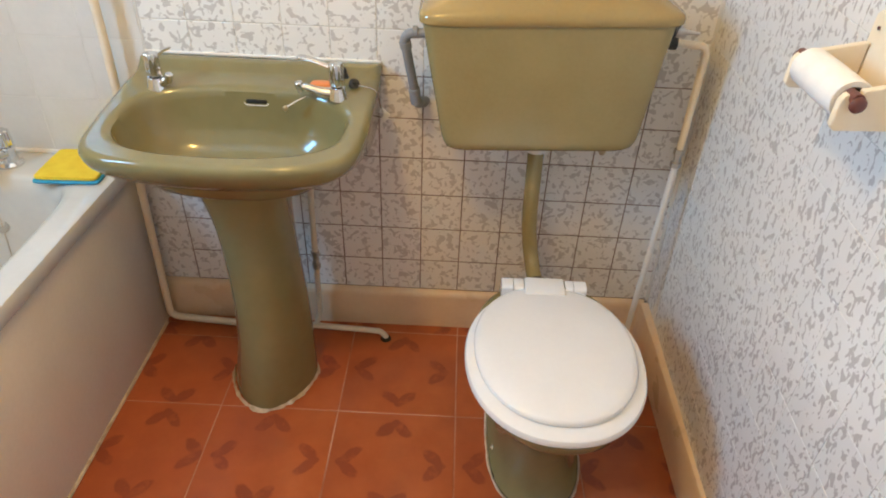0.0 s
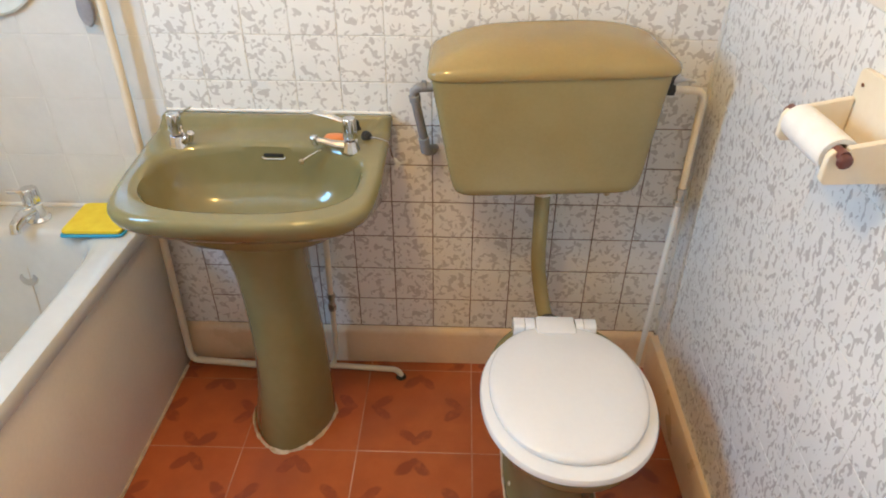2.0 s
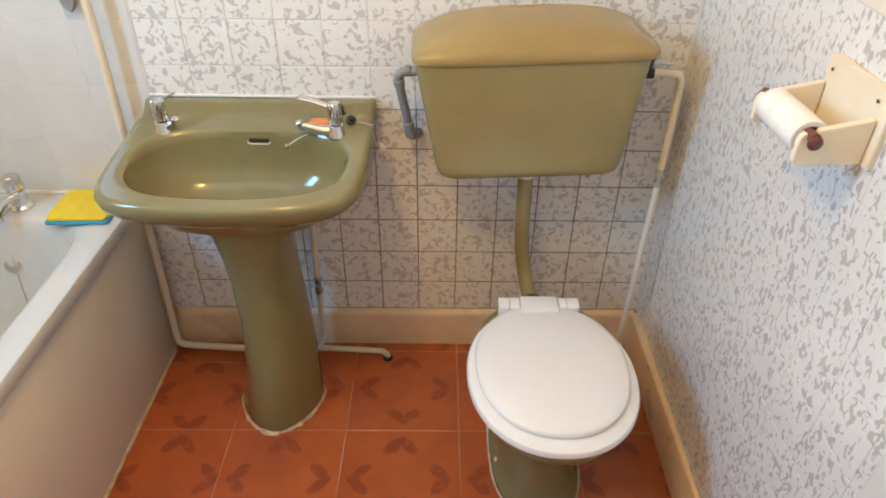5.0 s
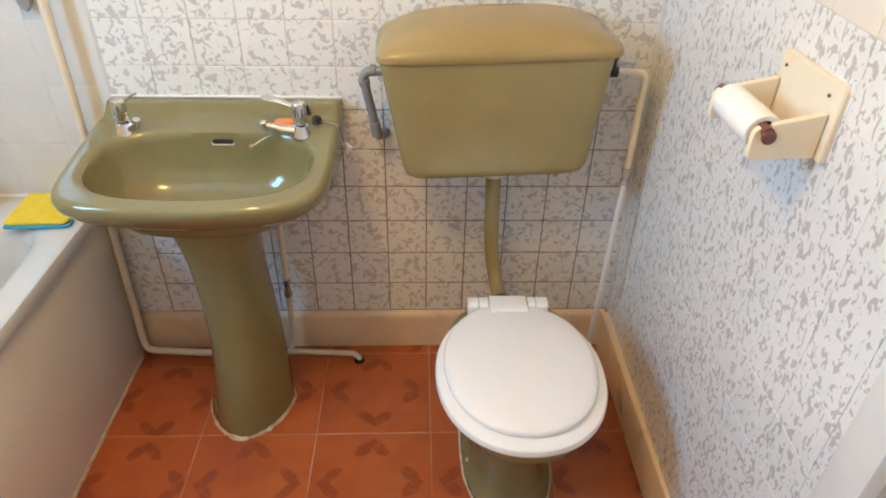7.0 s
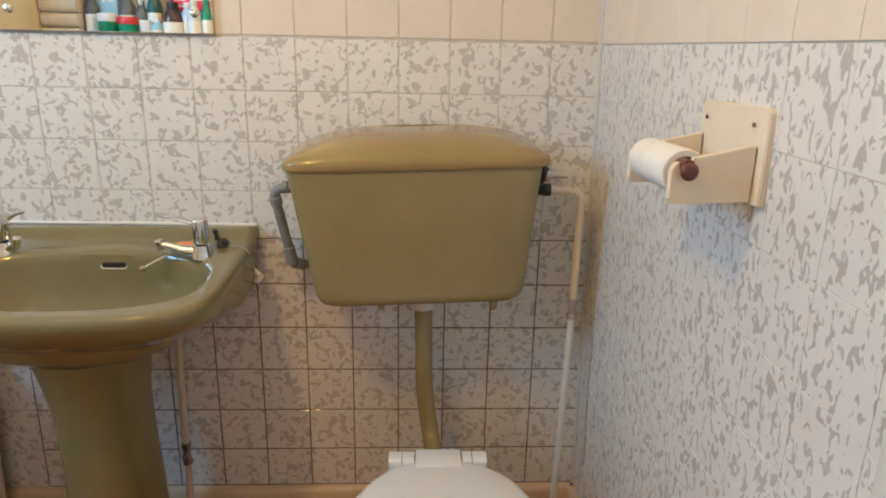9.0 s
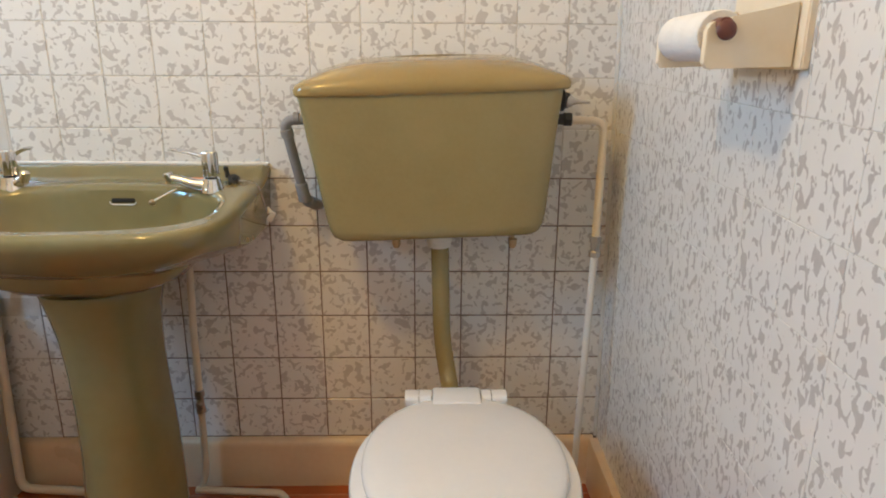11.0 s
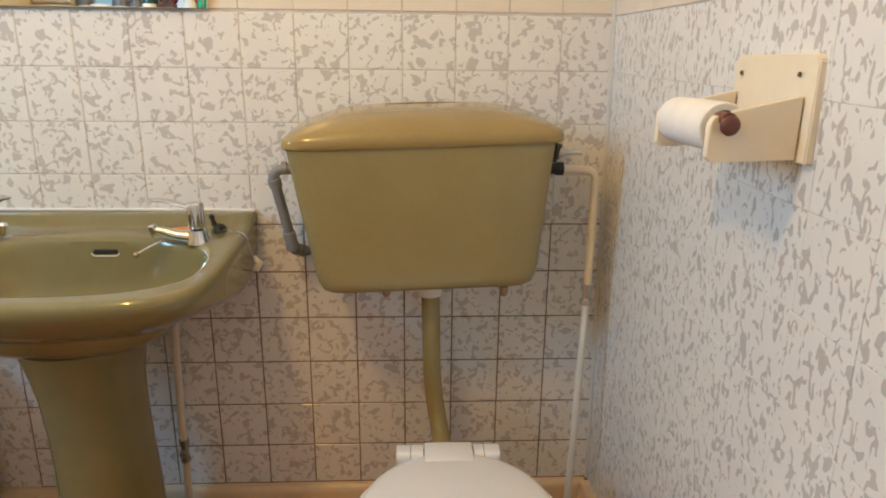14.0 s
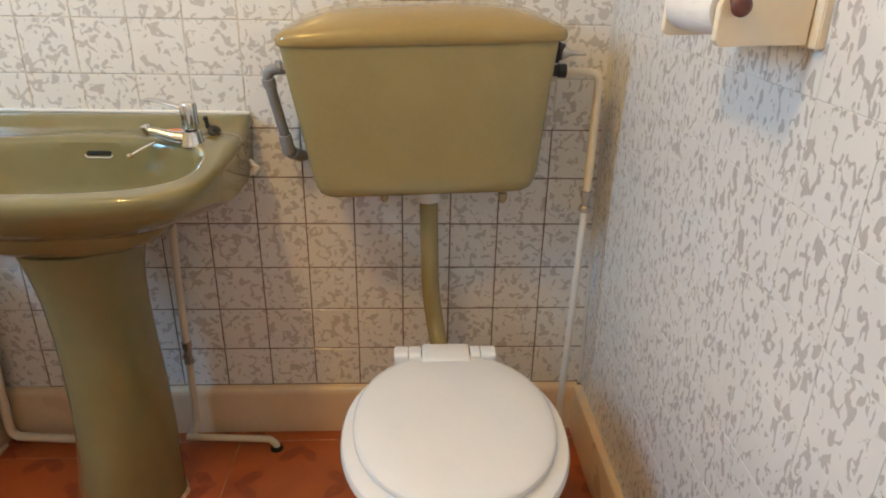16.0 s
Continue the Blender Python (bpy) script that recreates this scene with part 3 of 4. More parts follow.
        rows.append(super_ring(px + 0.003 + 0.011 * smoothstep(0.0, 0.16, z) - 0.018 * smoothstep(0.28, 0.58, z), cy, w, back - cy, cy - front, z, 1.75 + 0.75 * smoothstep(0.05, 0.45, z), 48))
    bm = B()
    loft(bm, rows)
    part("pedestal", bm, "olive", ob)
    # solid slab in the pedestal gap, coloured as the shade under the bowl
    bm = B()
    loft(bm, [super_ring(px - 0.007, -0.20, 0.090, 0.07, 0.124, z, 2.4, 40) for z in (0.617, 0.6215)])
    part("joint", bm, "dark", ob, "gap under the bowl, its shade painted dark")
    # bead of old sealant round the foot
    bm = B()
    ring = super_ring(px, -0.226, 0.1165, 0.09, 0.1515, 0.002, 1.75, 160)
    rings = []
    for i, p in enumerate(ring):
        w = 0.0038 + 0.0055 * max(-0.5, noise.noise(p * 55)) + 0.003 * noise.noise(p * 140)
        d = Vector((p.x - px, p.y + 0.226, 0)).normalized()
        rings.append([p - d * w * 1.2, p + Vector((0, 0, 0.006)) - d * w * 0.6, p + d * w, p + d * w - Vector((0, 0, 0.003))])
    loft(bm, rings + [rings[0]], (False, False))
    part("sealant", bm, "silicone", ob, "stained bead of sealant")
    bm = B()
    tube(bm, [(EDGE_X, -0.004, 0.816), (-0.646, -0.004, 0.814)], 0.004, 8)
    part("sealant", bm, "white_plastic", ob, "white sealant along the wall")
    return ob


basin()


def fluted_head(bm, m, r, h, flutes=8):
    rings = []
    for z, f in ((0, 0.90), (0.05, 1.0), (0.90, 0.98), (0.97, 0.92), (1.0, 0.84)):
        rings.append([m @ Vector(((r * f * (1 + 0.10 * math.cos(flutes * a))) * math.cos(a), (r * f * (1 + 0.10 * math.cos(flutes * a))) * math.sin(a), z * h)) for a in (i * math.tau / 60 for i in range(60))])
    loft(bm, rings)


def pillar_tap(place, spout, label, side):
    """A chrome pillar tap: round foot, body, spout and a fluted head."""
    p = Vector(place)
    ob = thing("basin_tap", label, "tap", "basin taps", place=place)
    bm = B()
    lathe(bm, [(0.0235, 0), (0.0235, 0.003), (0.0215, 0.008), (0.0185, 0.019), (0.0165, 0.028), (0.0125, 0.030)], 32, Matrix.Translation(p))
    part("body", bm, "chrome", ob)
    d = Vector(spout) - p
    d.z = 0
    n, reach = d.normalized(), d.length
    tip = p + n * reach + Vector((0, 0, 0.030))
    bm = B()
    tube(bm, fillet([p + Vector((0, 0, 0.012)), p + n * reach * 0.45 + Vector((0, 0, 0.016)), p + n * reach * 0.8 + Vector((0, 0, 0.027)), tip], 0.02, 6), [0.0135 - 0.0056 * min(1.0, i / 12) for i in range(16)], 18)
    tube(bm, [tip + n * -0.003 + Vector((0, 0, -0.011)), tip + n * -0.002 + Vector((0, 0, -0.009)), tip + n * 0.003 + Vector((0, 0, 0.008)), tip + n * 0.0035 + Vector((0, 0, 0.010))], [0.0078, 0.0090, 0.0090, 0.0072], 18)
    part("spout", bm, "chrome", ob)
    # neck painted near-black for the shade below the head
    bm = B()
    lathe(bm, [(0.0115, 0.0), (0.0115, 0.0035)], 20, Matrix.Translation(p + Vector((0, 0, 0.0295))))
    part("neck", bm, "dark", ob, "gap under the head, its shade painted dark")
    bm = B()
    fluted_head(bm, Matrix.Translation(p + Vector((0, 0, 0.0325))), 0.0152, 0.049)
    head = part("head", bm, "chrome", ob)
    bm = B()
    rows = []
    a = p + Vector((side * 0.008, 0.006, 0.068))
    b = p + Vector((side * (0.090 if side < 0 else 0.026), 0.036, 0.080))
    for t in (0, 0.1, 0.3, 0.5, 0.7, 0.85, 0.95, 1.0):
        c = a.lerp(b, t) + Vector((0, 0, 0.004 * math.sin(t * 3.0)))
        w, h = (0.006 + 0.009 * t) * (1 if t < 0.9 else (0.75 if t < 1 else 0.3)), 0.0035 if t < 1 else 0.001
        rows.append([c + Vector((0.3 * w * math.cos(k), w * math.cos(k), h * math.sin(k))) for k in (i * math.tau / 14 for i in range(14))])
    loft(bm, rows)
    part("lever", bm, "chrome", head)
    return ob


pillar_tap((-1.125, -0.140, 0.780), (-1.093, -0.147, 0.790), "chrome pillar tap with long lever on the basin deck", 1)
pillar_tap((-0.724, -0.152, 0.780), (-0.803, -0.160, 0.800), "chrome pillar tap with long lever on the basin deck", -1)

# thin metal stay hanging from the spout into the bowl
stay = thing("plug_stay", "thin metal rod with a knob hanging at the spout", "plug stay", place=(-0.815, -0.14, 0.80))
bm = B()
tube(bm, [(-0.790, -0.162, 0.789), (-0.812, -0.166, 0.778), (-0.834, -0.174, 0.766)], 0.0024, 8)
part("rod", bm, "chrome", stay)
bm = B()
bmesh.ops.create_icosphere(bm, subdivisions=2, radius=0.0065, matrix=Matrix.Translation((-0.836, -0.175, 0.764)))
part("knob", bm, "brass", stay)

# plug on its chain, lying behind the tap
plug = thing("basin_plug", "black rubber plug on a bead chain behind the tap", "plug", place=(-0.70, -0.075, 0.79))
bm = B()
pm = Matrix.Translation((-0.696, -0.100, 0.795)) @ pose(0, 0, 0, 35, 25, 0)
lathe(bm, [(0.010, -0.008), (0.0115, 0.0), (0.0125, 0.002), (0.0125, 0.005), (0.005, 0.007), (0.004, 0.012)], 24, pm)
part("stopper", bm, "black", plug)
bm = B()
lathe(bm, [(0.012, 0.0), (0.012, 0.003), (0.007, 0.006), (0.004, 0.018), (0.006, 0.028), (0.002, 0.032)], 18, Matrix.Translation((-0.718, -0.058, 0.787)) @ pose(0, 0, 0, 0, -12, 0))
part("chain_stay", bm, "black", plug)
bm = B()
line = fillet([(-0.694, -0.102, 0.795), (-0.668, -0.108, 0.794), (-0.644, -0.112, 0.789), (-0.637, -0.106, 0.755), (-0.636, -0.092, 0.735)], 0.012, 6)
for a, b in zip(line, line[1:]):
    k = max(1, round((b - a).length / 0.005))
    for i in range(k):
        bmesh.ops.create_icosphere(bm, subdivisions=1, radius=0.0021, matrix=Matrix.Translation(a.lerp(b, i / k)))
part("chain", bm, "chrome", plug)
bm = B()
tube(bm, [(-0.634, -0.088, 0.736), (-0.630, -0.086, 0.724)], [0.003, 0.006], 10)
box(bm, -0.634, -0.622, -0.086, -0.080, 0.688, 0.712, 0.002, m=Matrix.Translation((-0.627, -0.087, 0.714)) @ pose(0, 0, 0, 0, 35, 0) @ Matrix.Translation((0.627, 0.083, -0.70)))
part("clip", bm, "white_plastic", plug)

bm = B()
loft(bm, [super_ring(-0.768, -0.108, 0.026 * f, 0.017 * f, 0.017 * f, 0.7825 + z, 2.6, 32) for f, z in ((0.9, 0.0), (1.0, 0.005), (0.98, 0.012), (0.85, 0.017), (0.5, 0.0185))])
single("soap", bm, "soap", "worn orange bar of soap behind the tap", "soap")


# ---- toilet ----
CX = -0.283                      # middle of the cistern
SX = -0.237                      # middle of the seat


# the cistern hangs a little out of level
HUNG = Matrix.Translation((CX, -0.1, 0.85)) @ pose(0, 0, 0, 0, -1.9, 1.1) @ Matrix.Translation((-CX, 0.1, -0.85))


def cistern():
    ob = thing("toilet_cistern", "olive green plastic low level cistern with domed lid", "cistern", place=(CX, 0, 0.7))
    rings = []
    for z, hw, front, r in ((0.688, 0.160, -0.140, 1), (0.6885, 0.180, -0.165, 1), (0.692, 0.197, -0.179, 1), (0.700, 0.208, -0.186, 1), (0.714, 0.215, -0.189, 1), (0.735, 0.2195, -0.191, 1), (0.80, 0.2275, -0.197, 1), (0.90, 0.240, -0.208, 1), (0.985, 0.2510, -0.217, 1)):
        back = -0.012
        cy = (back + front) / 2
        rings.append(super_ring(CX - 0.004 * smoothstep(0.72, 0.95, z), cy, hw, (back - front) / 2, (back - front) / 2, z, 11.0, 128))
    bm = B()
    loft(bm, rings)
    bm.transform(HUNG)
    part("tank", bm, "olive_plastic", ob)
    rings = []
    back = -0.006
    for z, inset in ((0.984, 0.004), (0.9775, 0.0015), (0.9770, -0.003), (0.980, -0.0055), (0.990, -0.006), (1.000, -0.0035), (1.009, 0.004), (1.017, 0.016), (1.024, 0.032), (1.030, 0.056), (1.0345, 0.086), (1.0355, 0.118)):
        hw, front = 0.2540 - inset * 1.25, -0.217 + inset * 0.9
        b = back - max(inset, 0) * 0.22
        cy = (b + front) / 2
        ring = super_ring(CX, cy, hw, (b - front) / 2, (b - front) / 2, z, 9.0 if z < 1.01 else 6.0, 96)
        for v in ring:
            if z > 0.99:
                v.z += (0.010 * (1 - ((v.x - CX) / 0.25) ** 2) + 0.075 * (v.y + 0.110) - 0.005) * smoothstep(0.985, 1.03, z)
        rings.append(ring)
    bm = B()
    loft(bm, rings)
    bm.transform(HUNG)
    part("lid", bm, "olive_lid", ob, "golden olive domed lid")
    # flush lever and inlet on the right end
    x = CX + 0.2415
    bm = B()
    lathe(bm, [(0.019, 0.0), (0.021, 0.003), (0.021, 0.009), (0.016, 0.012), (0.014, 0.020), (0.009, 0.023)], 24, along((x, -0.150, 0.962), (x + 0.1, -0.150, 0.962)))
    lev = part("flush_lever", bm, "black", ob, "dark flush spindle with a chrome lever")
    bm = B()
    lathe(bm, [(0.0125, 0.012), (0.0135, 0.015), (0.0125, 0.022), (0.0075, 0.028), (0.0045, 0.038), (0.0036, 0.054), (0.0028, 0.060)], 20, along((x, -0.150, 0.962), (x + 0.1, -0.166, 0.957)))
    part("handle", bm, "valve_metal", lev)
    bm = B()
    lathe(bm, [(0.010, -0.006), (0.0165, 0.0), (0.0165, 0.010), (0.012, 0.011), (0.012, 0.022), (0.0145, 0.023), (0.0145, 0.038), (0.010, 0.039)], 6, along((x - 0.002, -0.105, 0.922), (x + 0.1, -0.105, 0.922)))
    part("inlet_nut", bm, "black", ob)
    # wing nuts under the tank
    for dx in (-0.080, 0.168):
        bm = B()
        lathe(bm, [(0.004, 0.044), (0.004, 0.022), (0.010, 0.020), (0.009, 0.007), (0.005, 0.0)], 12, Matrix.Translation((CX + dx, -0.10, 0.650)))
        part("fixing_nut", bm, "brass", ob)
    # white collar and flush pipe
    bm = B()
    lathe(bm, [(0.020, 0.0), (0.025, 0.002), (0.025, 0.014), (0.028, 0.016), (0.028, 0.024), (0.032, 0.026), (0.032, 0.046), (0.020, 0.048)], 24, Matrix.Translation((-0.272, -0.100, 0.652)))
    part("collar", bm, "white_plastic", ob)
    bm = B()
    tube(bm, [(-0.271, -0.100, 0.690), (-0.265, -0.100, 0.44), (-0.248, -0.130, 0.34), (-0.238, -0.235, 0.322)], 0.0195, 20, 0.10)
    part("flush_pipe", bm, "olive_plastic", ob)
    return ob


cistern()


def overflow():
    ob = thing("overflow_pipe", "grey plastic overflow pipe with two elbows", "pipe", place=(-0.585, -0.11, 0.90))
    bm = B()
    tube(bm, [(-0.515, -0.11, 0.922), (-0.584, -0.11, 0.918), (-0.556, -0.075, 0.752), (-0.538, 0.0, 0.722)], 0.0105, 16, 0.022)
    part("pipe", bm, "grey_pipe", ob)
    for a, b in (((-0.552, -0.11, 0.922), (-0.564, -0.11, 0.922)), ((-0.581, -0.107, 0.901), (-0.578, -0.103, 0.884)), ((-0.562, -0.083, 0.787), (-0.557, -0.074, 0.747)), ((-0.553, -0.066, 0.745), (-0.543, -0.02, 0.727))):
        bm = B()
        L = (Vector(b) - Vector(a)).length
        lathe(bm, [(0.0108, 0), (0.0130, 0.001), (0.0130, L - 0.001), (0.0108, L)], 18, along(a, b))
        part("elbow", bm, "grey_pipe", ob)
    bm = B()
    lathe(bm, [(0.014, 0), (0.021, 0.002), (0.021, 0.012), (0.013, 0.013)], 6, along((-0.524, -0.11, 0.922), (-0.6, -0.11, 0.922)))
    part("nut", bm, "grey_pipe", ob)
    return ob


overflow()


def egg(f, z, dy=0.0, seg=72):
    """The seat's outline in plan, grown or shrunk by f metres."""
    return super_ring(SX + 0.002, -0.515 + dy, 0.187 + f, 0.210 + f, 0.224 + f, z - 0.008, 2.15, seg)


def toilet():
    ob = thing("toilet", "olive green ceramic toilet pan with closed white seat", "toilet", place=(SX, -0.45, 0))
    rings = []
    for z, hw, front, back, pw in ((0.0, 0.112, -0.62, -0.22, 2.8), (0.012, 0.112, -0.62, -0.22, 2.8), (0.022, 0.104, -0.612, -0.22, 2.8), (0.06, 0.094, -0.595, -0.22, 2.7), (0.14, 0.090, -0.590, -0.22, 2.5),
                                   (0.20, 0.098, -0.605, -0.22, 2.4), (0.26, 0.122, -0.645, -0.225, 2.3), (0.31, 0.148, -0.69, -0.235, 2.2), (0.345, 0.164, -0.722, -0.245, 2.2), (0.365, 0.172, -0.735, -0.25, 2.2), (0.380, 0.172, -0.736, -0.25, 2.2), (0.385, 0.166, -0.73, -0.255, 2.2)):
        cy = (front + back) / 2 + 0.02
        rings.append(super_ring(SX + 0.004, cy, hw, back - cy, cy - front, z * 0.979, pw, 64))
    bm = B()
    loft(bm, rings)
    part("pan", bm, "olive", ob)
    bm = B()
    loft(bm, [super_ring(SX - 0.002, -0.295, w, 0.05, 0.06, z, 4, 40) for w, z in ((0.092, 0.294), (0.101, 0.352), (0.101, 0.374), (0.096, 0.378))])
    part("hinge_shelf", bm, "olive", ob)
    bm = B()
    tube(bm, [(SX, -0.25, 0.325), (SX, -0.20, 0.325)], [0.034, 0.030], 20)
    part("flush_spigot", bm, "black", ob)
    for dx, y in ((-0.098, -0.47), (0.098, -0.47)):
        bm = B()
        lathe(bm, [(0.008, 0), (0.008, 0.004), (0.004, 0.008), (0.002, 0.009)], 14, Matrix.Translation((SX + 0.004 + dx, y, 0.0215)))
        part("floor_screw", bm, "brass", ob)
    bm = B()
    ring = super_ring(SX + 0.004, -0.40, 0.115, 0.18, 0.222, 0.002, 2.8, 72)
    rows = []
    for p in ring:
        w = 0.004 + 0.003 * noise.noise(p * 45)
        d = Vector((p.x - SX, p.y + 0.4, 0)).normalized()
        rows.append([p - d * w, p + Vector((0, 0, 0.004)), p + d * w, p + d * w - Vector((0, 0, 0.003))])
    loft(bm, rows + [rows[0]], (False, False))
    part("sealant", bm, "silicone", ob)
    # seat, then the lid with its stepped dome
    bm = B()
    outer = [(-0.004, 0.386), (0.0, 0.389), (0.0, 0.396), (-0.003, 0.402), (-0.010, 0.405), (-0.06, 0.405), (-0.066, 0.398), (-0.066, 0.387)]
    loft(bm, [egg(f, z) for f, z in outer], (False, False))
    part("seat", bm, "seat", ob)
    bm = B()
    rings = []
    for f, z in ((-0.022, 0.4058), (-0.0195, 0.408), (-0.019, 0.413), (-0.0205, 0.4175), (-0.025, 0.4205), (-0.034, 0.423), (-0.06, 0.427), (-0.10, 0.430), (-0.15, 0.4315)):
        rings.append(egg(f, z, dy=0.013))
    loft(bm, rings)
    lid = part("lid", bm, "seat", ob)
    bm = B()
    box(bm, SX - 0.050, SX + 0.043, -0.350, -0.290, 0.398, 0.4225, 0.006)
    part("lid_tongue", bm, "seat", lid)
    for x0, x1 in ((-0.102, -0.076), (-0.0745, -0.0515), (0.0445, 0.063), (0.0645, 0.093)):
        bm = B()
        loft(bm, [[Vector((x, -0.308 + 0.019 * math.copysign(abs(math.cos(a)) ** 0.6, math.cos(a)), 0.4005 + 0.019 * math.copysign(abs(math.sin(a)) ** 0.45, math.sin(a)))) for a in (i * math.tau / 28 for i in range(28))] for x in (SX + x0, SX + x0 + 0.001, SX + x1 - 0.001, SX + x1)])
        part("hinge", bm, "seat", ob)
    return ob


toilet()


# ---- pipes ----
def supply_pipe():
    ob = thing("cistern_supply_pipe", "cream painted water pipe with a brass isolating valve", "pipe", place=(0.07, -0.05, 0.6))
    bm = B()
    tube(bm, [(-0.006, -0.105, 0.921), (0.062, -0.105, 0.918), (0.0615, -0.108, 0.80), (0.060, -0.112, 0.678)], 0.0085, 14, 0.022)
    part("pipe", bm, "pipe_paint", ob)
    bm = B()
    tube(bm, [(0.0595, -0.113, 0.634), (0.052, -0.117, 0.30), (0.046, -0.120, 0.10), (0.045, -0.121, 0.0)], 0.0078, 14)
    part("pipe", bm, "white_plastic", ob)
    bm = B()
    lathe(bm, [(0.010, 0), (0.013, 0.001), (0.013, 0.013), (0.009, 0.014), (0.009, 0.032), (0.013, 0.033), (0.013, 0.046), (0.010, 0.047)], 6, along((0.0595, -0.113, 0.633), (0.060, -0.112, 0.680)))
    part("valve", bm, "valve_metal", ob)
    return ob


def basin_pipes():
    ob = thing("basin_supply_pipe", "white painted water pipe with a small brass valve", "pipe", place=(-0.84, -0.045, 0.3))
    bm = B()
    tube(bm, [(-0.815, -0.070, 0.70), (-0.826, -0.050, 0.58), (-0.833, -0.045, 0.45), (-0.836, -0.045, 0.285)], 0.0082, 12)
    part("pipe", bm, "pipe_paint", ob)
    bm = B()
    tube(bm, [(-0.836, -0.045, 0.225), (-0.838, -0.050, 0.06), (-0.850, -0.062, 0.024)], 0.0082, 12, 0.02)
    part("pipe", bm, "pipe_paint", ob)
    bm = B()
    lathe(bm, [(0.009, 0), (0.0125, 0.001), (0.0125, 0.014), (0.009, 0.015), (0.009, 0.043), (0.0125, 0.044), (0.0125, 0.058), (0.009, 0.059)], 6, Matrix.Translation((-0.836, -0.045, 0.226)))
    tube(bm, [(-0.836, -0.045, 0.255), (-0.836, -0.066, 0.255)], 0.006, 10)
    part("valve", bm, "valve_metal", ob)
    low = thing("floor_pipe", "cream painted pipe running along the skirting board", "pipe", place=(-0.95, -0.05, 0.02))
    bm = B()
    tube(bm, [(-0.86, -0.066, 0.026), (-0.655, -0.076, 0.023), (-0.640, -0.081, 0.009), (-0.640, -0.083, -0.003)], 0.0085, 12, 0.014)
    part("pipe", bm, "pipe_paint", low)
    # raised disc whose dark colour paints the shade in the pipe's floor hole
    bm = B()
    lathe(bm, [(0.016, 0.0), (0.015, 0.003), (0.011, 0.006), (0.009, 0.007)], 16, Matrix.Translation((-0.640, -0.083, 0.0)))
    part("floor_collar", bm, "dark", low, "hole where the pipe enters the floor, its shade painted dark")
    riser = thing("riser_pipe", "cream painted pipe up the wall beside the bath", "pipe", place=(-1.272, -0.03, 1.0))
    bm = B()
    tube(bm, [(-1.262, -0.042, CEIL), (-1.272, -0.042, 0.85), (-1.282, -0.036, 0.5), (-1.288, -0.055, 0.026), (-1.04, -0.072, 0.023)], 0.0105, 14, 0.03)
    part("pipe", bm, "pipe_paint", riser)
    bm = B()
    tube(bm, [(-1.045, -0.072, 0.026), (-1.045, -0.074, -0.002)], 0.007, 10)
    part("stub", bm, "brass", riser)


supply_pipe()
basin_pipes()


# ---- bath ----
def bath():
    ob = thing("bath", "white enamel bath with an off-white side panel", "bath", place=(-1.64, -0.85, 0))
    z, y0, y1, x0, x1 = 0.535, -1.70, -0.004, LEFT + 0.004, BATH_X + 0.012
    cx, cy, hx, hy = (x0 + x1) / 2, (y0 + y1) / 2, (x1 - x0) / 2, (y1 - y0) / 2
    rings = []
    for inset, dz, p in ((0.004, -0.042, 40), (0.0, -0.030, 40), (0.0, -0.008, 40), (0.003, -0.002, 40), (0.009, 0.0, 40), (0.060, 0.0, 14), (0.070, -0.003, 9), (0.078, -0.012, 8), (0.085, -0.05, 7), (0.105, -0.25, 6), (0.14, -0.36, 5), (0.20, -0.395, 4), (0.27, -0.40, 3)):
        end = inset if inset < 0.05 else inset + 0.055
        rings.append(super_ring(cx, cy, hx - inset, hy - end, hy - end, z + dz, p, 128))
    bm = B()
    loft(bm, rings, (False, True))
    part("tub", bm, "bath", ob)
    bm = B()
    box(bm, BATH_X - 0.012, BATH_X, y0, -0.02, 0.002, z - 0.036, 0.002)
    part("side_panel", bm, "panel", ob, "off-white hardboard side panel")
    bm = B()
    tube(bm, [(BATH_X + 0.002, y0, 0.003), (BATH_X + 0.002, -0.06, 0.003)], 0.005, 8)
    part("sealant", bm, "silicone", ob)
    bm = B()
    tube(bm, [(x0, -0.006, z + 0.003), (BATH_X + 0.006, -0.006, z + 0.003)], 0.006, 8)
    part("sealant", bm, "white_plastic", ob)
    bm = B()
    lathe(bm, [(0.026, 0), (0.026, 0.004), (0.018, 0.006), (0.004, 0.003)], 20, along((-1.610, -0.148, 0.40), (-1.610, -0.4, 0.46)))
    part("overflow_cap", bm, "chrome", ob)
    bm = B()
    line = [Vector((-1.600, -0.075, 0.538)), Vector((-1.600, -0.130, 0.534)), Vector((-1.604, -0.150, 0.42)), Vector((-1.606, -0.165, 0.30)), Vector((-1.600, -0.19, 0.18))]
    for a, b in zip(line, line[1:]):
        k = max(1, round((b - a).length / 0.006))
        for i in range(k):
            bmesh.ops.create_icosphere(bm, subdivisions=1, radius=0.0022, matrix=Matrix.Translation(a.lerp(b, i / k)))
    part("plug_chain", bm, "brass", ob)
    return ob


bath()


